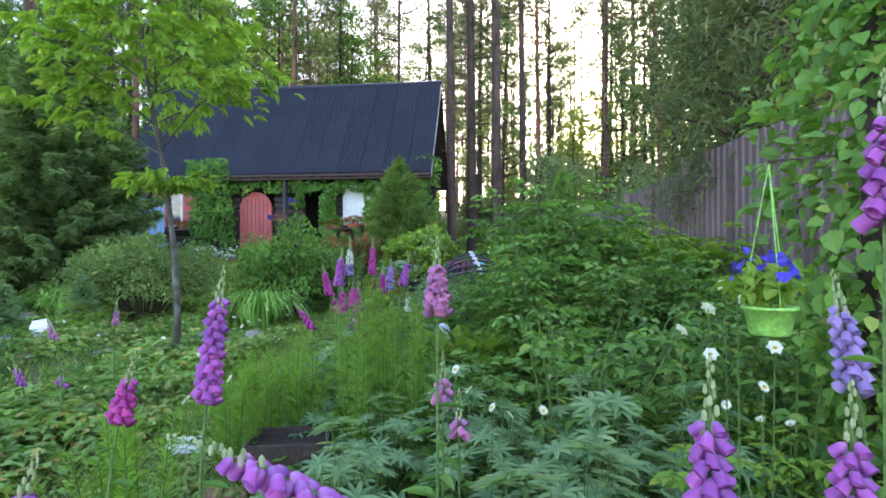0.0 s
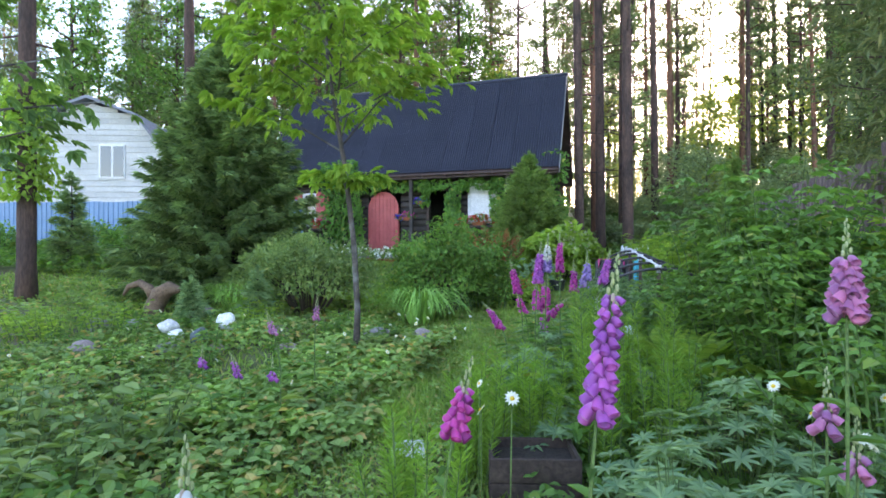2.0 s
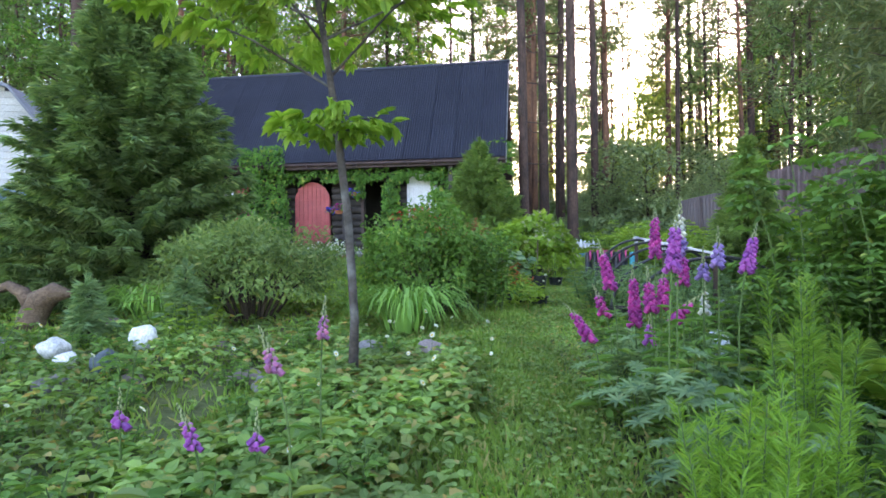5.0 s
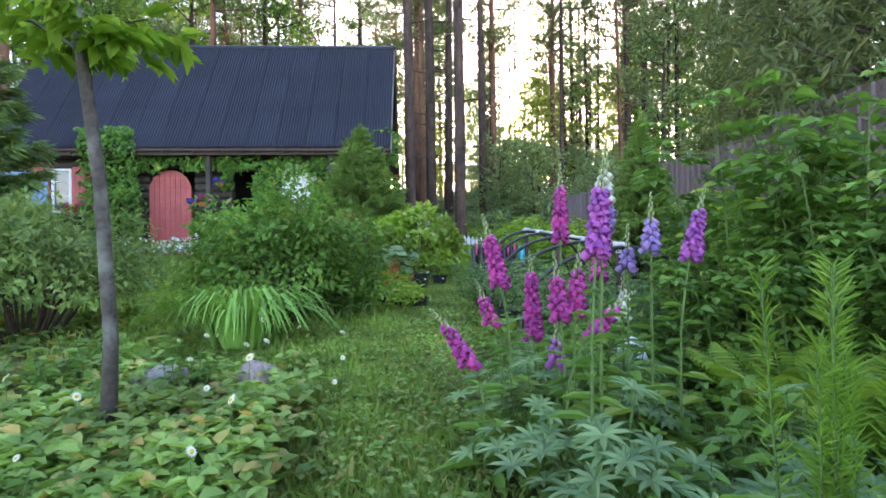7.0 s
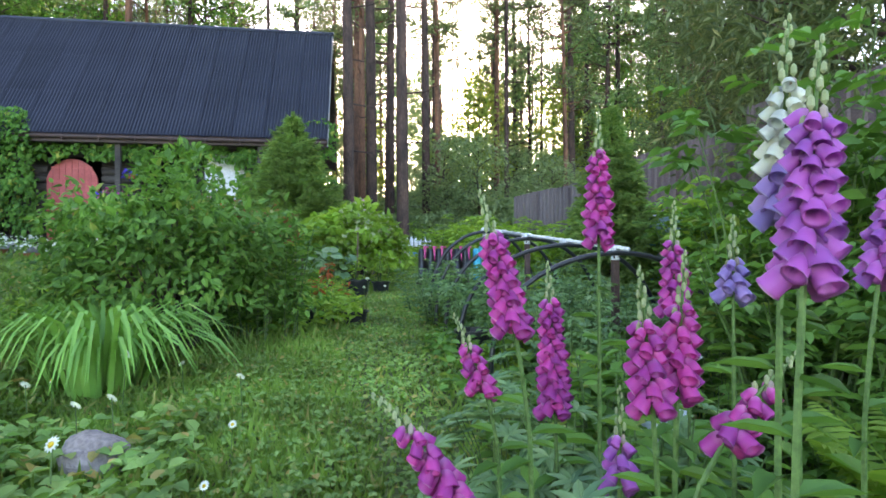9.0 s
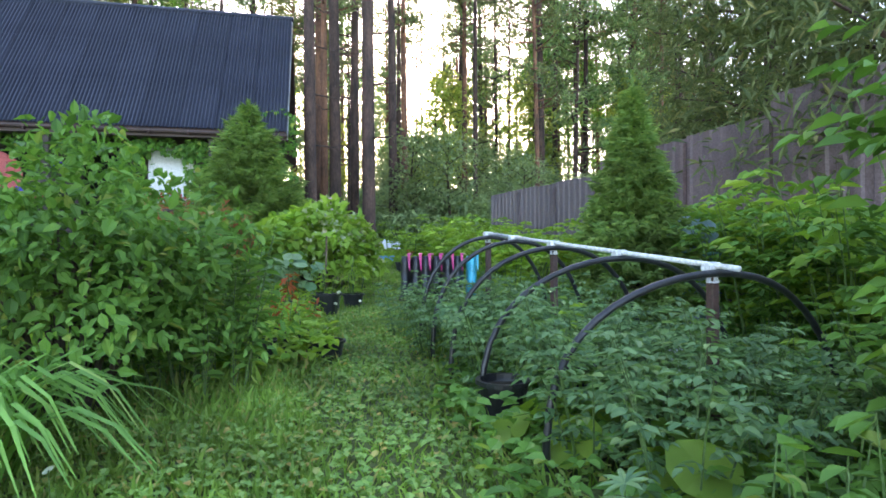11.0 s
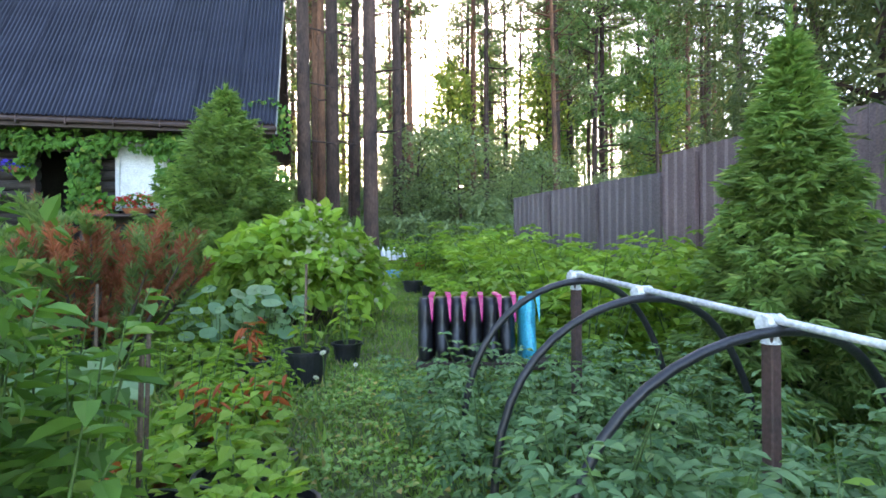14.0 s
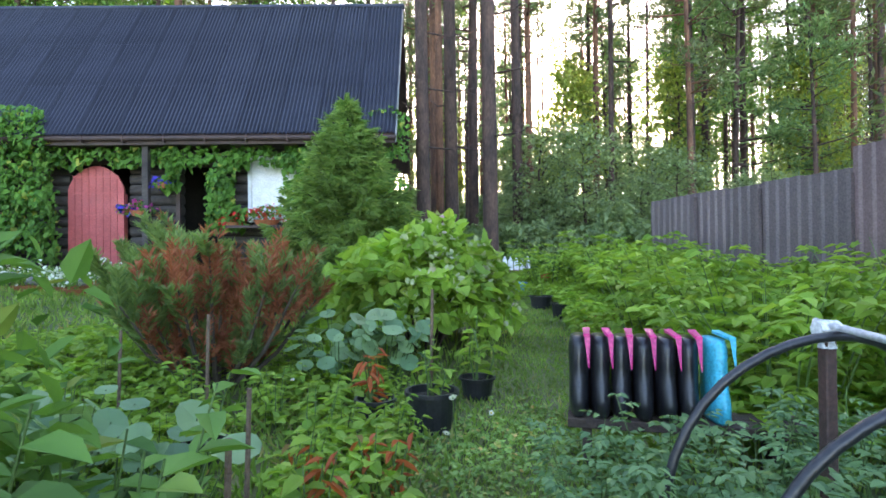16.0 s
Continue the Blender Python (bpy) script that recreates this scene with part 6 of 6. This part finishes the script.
stone("whitewashed round stone in the rock garden", (-5.45, 6.45), (0.12, 0.1, 0.085), STONE_WHITE, 1, -0.35)
stone("whitewashed round stone in the rock garden", (-5.2, 6.25), (0.1, 0.085, 0.07), STONE_WHITE, 2, -0.1)
stone("large whitewashed round stone in the rock garden", (-4.85, 6.75), (0.115, 0.11, 0.12), STONE_WHITE, 3, -0.1)
for k, (x, y, r) in enumerate(((-3.6, 5.9, 0.16), (-3.4, 5.75, 0.14), (-3.05, 5.55, 0.13), (-4.9, 5.7, 0.17), (-4.4, 5.85, 0.14), (-2.85, 6.75, 0.2), (-2.3, 6.75, 0.2), (-2.95, 6.85, 0.16), (-2.95, 5.0, 0.12), (-2.65, 5.05, 0.11), (-6.05, 8.1, 0.2), (-6.4, 7.0, 0.17), (-5.9, 5.6, 0.2), (-6.9, 6.9, 0.22), (-3.9, 6.6, 0.13), (-3.2, 6.4, 0.13), (-4.2, 6.9, 0.14))):
    stone("grey-pink field stone half sunk in the ground", (x, y), (r * 0.75, r * 0.6, r * 0.46), STONE if k % 2 else STONE_PINK, 5 + k, 0.12)
stone("dark blue-grey stone in the rock garden", (-4.75, 6.05), (0.1, 0.08, 0.11), surface("stone_slate", (0.05, 0.07, 0.08), (0.09, 0.12, 0.13), 8, 50, 0.7, 0.4), 40, 0.0)
for x, y, r in ((-6.6, 20.2, 0.25), (-7.1, 20.1, 0.22), (-7.6, 20.2, 0.25), (-6.0, 20.1, 0.22), (-8.2, 20.3, 0.25), (-5.4, 20.0, 0.2)):
    stone("field stone edging the bed before the house", (x, y), (r, r * 0.7, r * 0.6), STONE, x, 0.1, "stones edging the bed")
for x, y, r, k in ((0.0, 6.3, 0.1, 51), (0.85, 8.05, 0.1, 52)):
    ob = stone("crumpled white garden fleece among the plants", (x, y), (r, r * 0.8, r * 1.7), FABRIC, k, 0.0, "fleece bundles", "fleece_bundle")
    ob["category"] = "fleece"
st = thing("driftwood_stump", "weathered root stump with an arching limb", "stump", (-6.95, 8.1, gz(-6.95, 8.1)))
part("root", Build().tube([(0, 0, -0.05), (0.02, 0, 0.15), (0.1, 0.02, 0.32), (0.28, 0.0, 0.42), (0.48, 0.02, 0.4)], [0.2, 0.15, 0.15, 0.12, 0.03], 9), WOOD_OLD, st, smooth=True)
part("limb", Build().tube([(0.05, 0, 0.2), (-0.1, 0, 0.42), (-0.28, 0.02, 0.5), (-0.46, 0, 0.44), (-0.56, 0, 0.3)], [0.1, 0.075, 0.06, 0.045, 0.02], 8), WOOD_OLD, st, smooth=True)
single("tree_stump", Build().lathe([(0.001, 0.3), (0.1, 0.29), (0.115, 0.15), (0.14, 0.0)], 11), WOOD_OLD, "short sawn tree stump", "stump", (-7.6, 10.1, gz(-7.6, 10.1)))
cr = thing("planter_box", "low dark wooden planter box beside the path", "planter", (-0.9, 3.28, gz(-0.9, 3.28)), 8)
for v in (-0.16, 0.16):
    for k in range(2):
        part("board", Build().box((0.46, 0.022, 0.12), (0, v, 0.065 + 0.125 * k), None, 0.003), WOOD_DARK, cr)
for u in (-0.22, 0.22):
    part("end_board", Build().box((0.02, 0.296, 0.24), (u, 0, 0.125)), WOOD_DARK, cr)
part("soil", Build().box((0.42, 0.29, 0.02), (0, 0, 0.19)), SOIL, cr)
for k in range(6):
    x, y = -1.25 + 0.13 * (k % 2) + 0.01 * k, 3.0 - 0.09 * (k // 2) * 1.3
    single("paving_brick", Build().box((0.12, 0.11, 0.05), bevel=0.005), BRICK, "worn red brick laid flat in the bed", "brick", (x, y, gz(x, y) + 0.015), 6 + k * 3, "bricks by the planter")
tr = thing("plastic_tray", "shallow translucent white plastic tray on the ground", "tray", (-1.67, 3.62, gz(-1.67, 3.62)), 15)
part("base", Build().box((0.2, 0.14, 0.006), (0, 0, 0.02)), PIPE_WHITE, tr)
for sx, sy, w, d in ((0, -0.07, 0.2, 0.006), (0, 0.07, 0.2, 0.006), (-0.1, 0, 0.006, 0.14), (0.1, 0, 0.006, 0.14)):
    part("side", Build().box((w, d, 0.06), (sx, sy, 0.05)), PIPE_WHITE, tr)

# ---- young maple on the lawn ----
def fan_leaves(P, D, L, b):
    """Lobed leaves, five blades from one stalk."""
    n = len(P)
    N = unit(n) * 0.45 + np.array([0, 0, 1.0])
    S = np.cross(D, N)
    S /= np.linalg.norm(S, axis=1, keepdims=True) + 1e-9
    D = D / np.linalg.norm(D, axis=1, keepdims=True)
    for w, k in ((-1.25, 0.6), (-0.6, 0.85), (0, 1.0), (0.6, 0.85), (1.25, 0.6)):
        b.leaves(P, D * math.cos(w) + S * math.sin(w), N, L * k, L * k * 0.5, curl=0.3, broad=True)


mp = thing("maple_tree", "young slender maple with fresh lobed leaves", "tree", (-2.8, 5.85, gz(-2.8, 5.85)))
part("trunk", Build().tube([(0, 0, -0.1), (0.02, 0, 0.5), (-0.02, 0, 1.2), (-0.1, -0.05, 2.0), (-0.22, -0.2, 3.0), (-0.3, -0.3, 4.6)], [0.042, 0.032, 0.03, 0.026, 0.018, 0.005], 9), BARK_YOUNG, mp, smooth=True)
lv = Build()
for k, (z, a, ln, up) in enumerate([(1.8, -20, 0.34, 0.35), (1.8, 200, 0.36, 0.3), (1.82, 90, 0.34, 0.3), (1.84, -80, 0.34, 0.3), (1.8, 150, 0.3, 0.4), (1.8, 30, 0.3, 0.4)] + [(2.15 + 0.088 * j, j * 137.5 + 190, 1.1 - 0.018 * j, 0.5) for j in range(24)]):
    a = radians(a)
    f = max(0.0, z - 1.3) / 2.9
    c0 = np.array([-0.04 - 0.27 * f, -0.3 * f * f, z])
    tip = c0 + np.array([math.cos(a), math.sin(a), up]) * ln
    mid = (c0 + tip) / 2 + np.array([0, 0, 0.05])
    part("branch", Build().tube([tuple(c0), tuple(mid), tuple(tip)], [0.011, 0.008, 0.003], 5), BARK_YOUNG, mp)
    m = 14 if k < 6 else 40
    s = (0.45 if k < 6 else 0.5) + 0.6 * rng.random(m)
    P = c0 + (tip - c0) * s[:, None] + rng.normal(size=(m, 3)) * np.array([0.1, 0.1, 0.05]) * (0.8 if k < 6 else 1.6)
    D = unit(m) * 0.8 + np.array([math.cos(a), math.sin(a), -0.35])
    fan_leaves(P, D, 0.115 + 0.05 * rng.random(m), lv)
part("foliage", lv, LEAF_FRESH, mp)

oak = thing("oak_tree", "young oak with dark lobed leaves hanging over the bed", "tree", (-4.75, 2.9, gz(-4.75, 2.9)))
part("trunk", Build().tube([(0, 0, -0.1), (0.03, 0, 1.2), (0, 0.04, 2.2), (0.05, 0, 3.4)], [0.05, 0.04, 0.03, 0.008], 8), BARK_YOUNG, oak, smooth=True)
lv = Build()
for z, a, ln, up in [(1.6, 5, 1.15, 0.35), (1.8, -20, 1.0, 0.5), (1.9, 30, 1.25, 0.3), (2.1, 60, 1.0, 0.6), (2.2, -60, 1.0, 0.5), (2.0, 120, 0.9, 0.5), (2.3, 200, 0.9, 0.5), (2.5, 10, 1.0, 0.5), (2.7, 90, 0.8, 0.6), (2.8, 270, 0.8, 0.6)]:
    a = radians(a)
    c0 = np.array([0.02, 0, z])
    tip = c0 + np.array([math.cos(a), math.sin(a), up]) * ln
    part("branch", Build().tube([tuple(c0), tuple((c0 + tip) / 2 + np.array([0, 0, 0.08])), tuple(tip)], [0.014, 0.009, 0.003], 5), BARK_YOUNG, oak)
    m = 26
    s = 0.45 + 0.6 * rng.random(m)
    P = c0 + (tip - c0) * s[:, None] + rng.normal(size=(m, 3)) * np.array([0.1, 0.1, 0.1])
    fan_leaves(P, unit(m) * 0.8 + np.array([math.cos(a), math.sin(a), -0.6]), 0.085 + 0.03 * rng.random(m), lv)
part("foliage", lv, LEAF_DARK, oak)

# pine with a climber, by the neighbour's fence
pv = pine(20, 0.2, 0.5, 9, 1200, mat=BARK)
pv.matrix_basis = pose(-10.45, 9.1, gz(-10.45, 9.1)) @ Matrix.Diagonal((0.82, 0.82, 1, 1))
pv["label"] = "tall pine wrapped in a green climber"
n = 1500
z = 1.9 + 2.2 * rng.random(n)
a = rng.random(n) * 6.28
rr = (0.22 + 0.3 * rng.random(n) ** 1.5) * (0.7 + 0.6 * np.abs(np.sin(z * 1.9)))
P = np.stack([rr * np.cos(a), rr * np.sin(a), z], 1)
part("climber", leafy(P, np.stack([np.cos(a), np.sin(a), np.zeros(n)], 1), 0.12, 0.09), LEAF_FRESH, pv, "bright green climber")

# ---- climbers on the house ----
cl = thing("house_climber", "dense green climber covering the log front", "climber")
def sheet_points(n, u0, u1, z0, z1, v0, v1, f=1.2, cut=-0.1):
    u, z, v = u0 + (u1 - u0) * rng.random(n), z0 + (z1 - z0) * rng.random(n), v0 + (v1 - v0) * rng.random(n)
    lum = np.array([noise.noise(Vector((p * f, q * f, 5.0))) for p, q in zip(u, z)])
    edge = np.minimum(np.minimum(u - u0, u1 - u), np.minimum(z - z0, z1 - z))
    k = (lum + 0.9 * np.clip(edge, 0, 0.6)) > cut
    return np.array([hp(*q) for q in zip(u[k], v[k], z[k])])
pts = np.concatenate([sheet_points(2600, 8.0, 9.9, 1.5, 4.75, 0.0, 0.5), sheet_points(700, 8.1, 9.9, 4.2, 5.1, -0.2, 0.2), sheet_points(1500, 2.2, 8.2, 3.75, 4.3, 0.25, 0.6, 2.5), sheet_points(1100, 3.6, 4.5, 2.2, 4.1, 0.2, 0.5),
                      sheet_points(500, 5.2, 5.6, 3.2, 4.1, 0.3, 0.5), sheet_points(1400, 1.2, 2.7, 1.4, 4.2, 0.2, 0.55), sheet_points(900, -0.25, 0.7, 1.4, 5.2, 0.3, 1.2)])
nrm = np.tile(np.array(hp(0, -1, 0)) - np.array(hp(0, 0, 0)), (len(pts), 1))
part("foliage", leafy(pts, nrm, 0.13, 0.11, 0.6, 0.7), LEAF_VINE, cl)
b = Build()
for u in (8.3, 8.8, 9.4, 4.1, 1.8, 2.3):
    b.tube([hp(u, 0.4, FLOOR), hp(u + 0.1, 0.45, 2.4), hp(u - 0.1, 0.42, 4.1)], [0.02, 0.016, 0.008], 5)
part("stems", b, TWIG, cl)
# flower baskets and boxes on the house
def flower_mass(name, label, at, r, n, petals, L=0.06, mix=0.5):
    t = thing(name, label, "flowers", at)
    p, d = blob_points(n, r, at[0], 0.5)
    part("foliage", leafy(p, d, L, L * 0.6), LEAF, t)
    p, d = blob_points(int(n * mix), tuple(1.08 * q for q in r), at[0] + 1, 0.75)
    part("petals", leafy(p, d, L, L * 0.9, 0.9, 0.1), petals, t)["kind"] = "stuff"
    part("basket", Build().lathe([(0.001, 0), (r[0] * 0.5, 0.0), (r[0] * 0.7, 0.12), (r[0] * 0.62, 0.12)], 12), TERRA, t)
    return t


for u, z, r, mt, lab in ((9.75, 2.28, 0.4, PETAL_MAGENTA, "window box of magenta petunias"), (10.3, 2.28, 0.3, PETAL_RED, "window box of red geraniums"), (6.1, 2.55, 0.32, PETAL_MAGENTA, "hanging basket of magenta petunias"), (5.55, 3.2, 0.22, PETAL_BLUE, "hanging basket of blue petunias"),
                         (6.4, 2.6, 0.18, PETAL_BLUE, "hanging basket of blue petunias"), (3.1, 2.3, 0.45, PETAL_RED, "box of red and pink flowers"), (3.9, 2.25, 0.3, PETAL_RED, "box of red and pink flowers"), (2.3, 2.2, 0.25, PETAL_RED, "box of red and pink flowers")):
    flower_mass("flower_basket", lab + " on the log front", hp(u, 0.32, z), (r, r * 0.55, r * 0.8), 170, mt, 0.09)
for u, z, r, k in ((3.1, 2.3, 0.9, 1.9), (9.95, 2.28, 0.9, 1.6)):
    single("flower_shelf", hbox(Build(), u - r, u + r, 0.1, 0.6, z - 0.06, z - 0.005), TRIMWOOD, "brown plank shelf fixed to the log wall", "shelf")
for x, y in ((-7.4, 19.7), (-6.6, 19.6), (-5.8, 19.7), (-8.4, 19.9), (-6.2, 19.1)):
    flower_mass("white_flower_clump", "clump of small white flowers before the house", (x, y, gz(x, y)), (0.5, 0.35, 0.4), 200, PETAL_WHITE, 0.07, 0.5)

# ---- climber post and hanging pot near the fence ----
po = thing("garden_post", "brown wooden post overgrown by a climber", "post", (1.85, 2.35, 0))
part("shaft", Build().box((0.11, 0.11, 2.5), (0, 0, 1.22), None, 0.008), TRIMWOOD, po)
part("arm", Build().tube([(0, 0, 1.62), (-0.4, -0.28, 1.66), (-0.78, -0.52, 1.6)], 0.004, 6), STEEL, po)
n = 2500
z = 0.3 + 2.3 * rng.random(n)
a = rng.random(n) * 6.28
rr = (0.08 + 0.36 * rng.random(n) ** 0.8) * (0.8 + 0.4 * np.sin(z * 3 + a))
P = np.stack([rr * np.cos(a) - 0.05, rr * np.sin(a) - 0.05, z], 1)
part("climber", leafy(P, np.stack([np.cos(a), np.sin(a), np.zeros(n)], 1), 0.066, 0.054, 0.7, 0.5), LEAF, po, "fresh green climber leaves")
hpot = thing("hanging_pot", "lime green hanging pot with dark blue petunias", "hanging pot", (1.07, 1.83, 1.03))
part("body", Build().lathe([(0.001, 0), (0.055, 0), (0.062, 0.01), (0.078, 0.085), (0.085, 0.085), (0.085, 0.095), (0.07, 0.095), (0.066, 0.07)], 20), LIME, hpot, smooth=True)
part("soil", Build().lathe([(0.001, 0.075), (0.068, 0.075)], 14), SOIL, hpot)
for k in range(3):
    w = k * 2.09 + 0.4
    part("cord", Build().tube([(0.08 * math.cos(w), 0.08 * math.sin(w), 0.09), (0, 0, 0.56)], 0.002, 4), LIME, hpot)
m = 190
P = unit(m) * np.array([0.1, 0.1, 0.06]) * (0.5 + 0.5 * rng.random((m, 1))) + np.array([-0.02, 0, 0.17])
part("petunia_foliage", leafy(P, unit(m), 0.05, 0.03), LEAF_FRESH, hpot)
m = 34
P = unit(m) * np.array([0.1, 0.1, 0.05]) + np.array([-0.02, 0, 0.22])
part("petunia_petals", leafy(P, unit(m), 0.03, 0.034, 0.9, 0.0), PETAL_BLUE, hpot)["kind"] = "stuff"
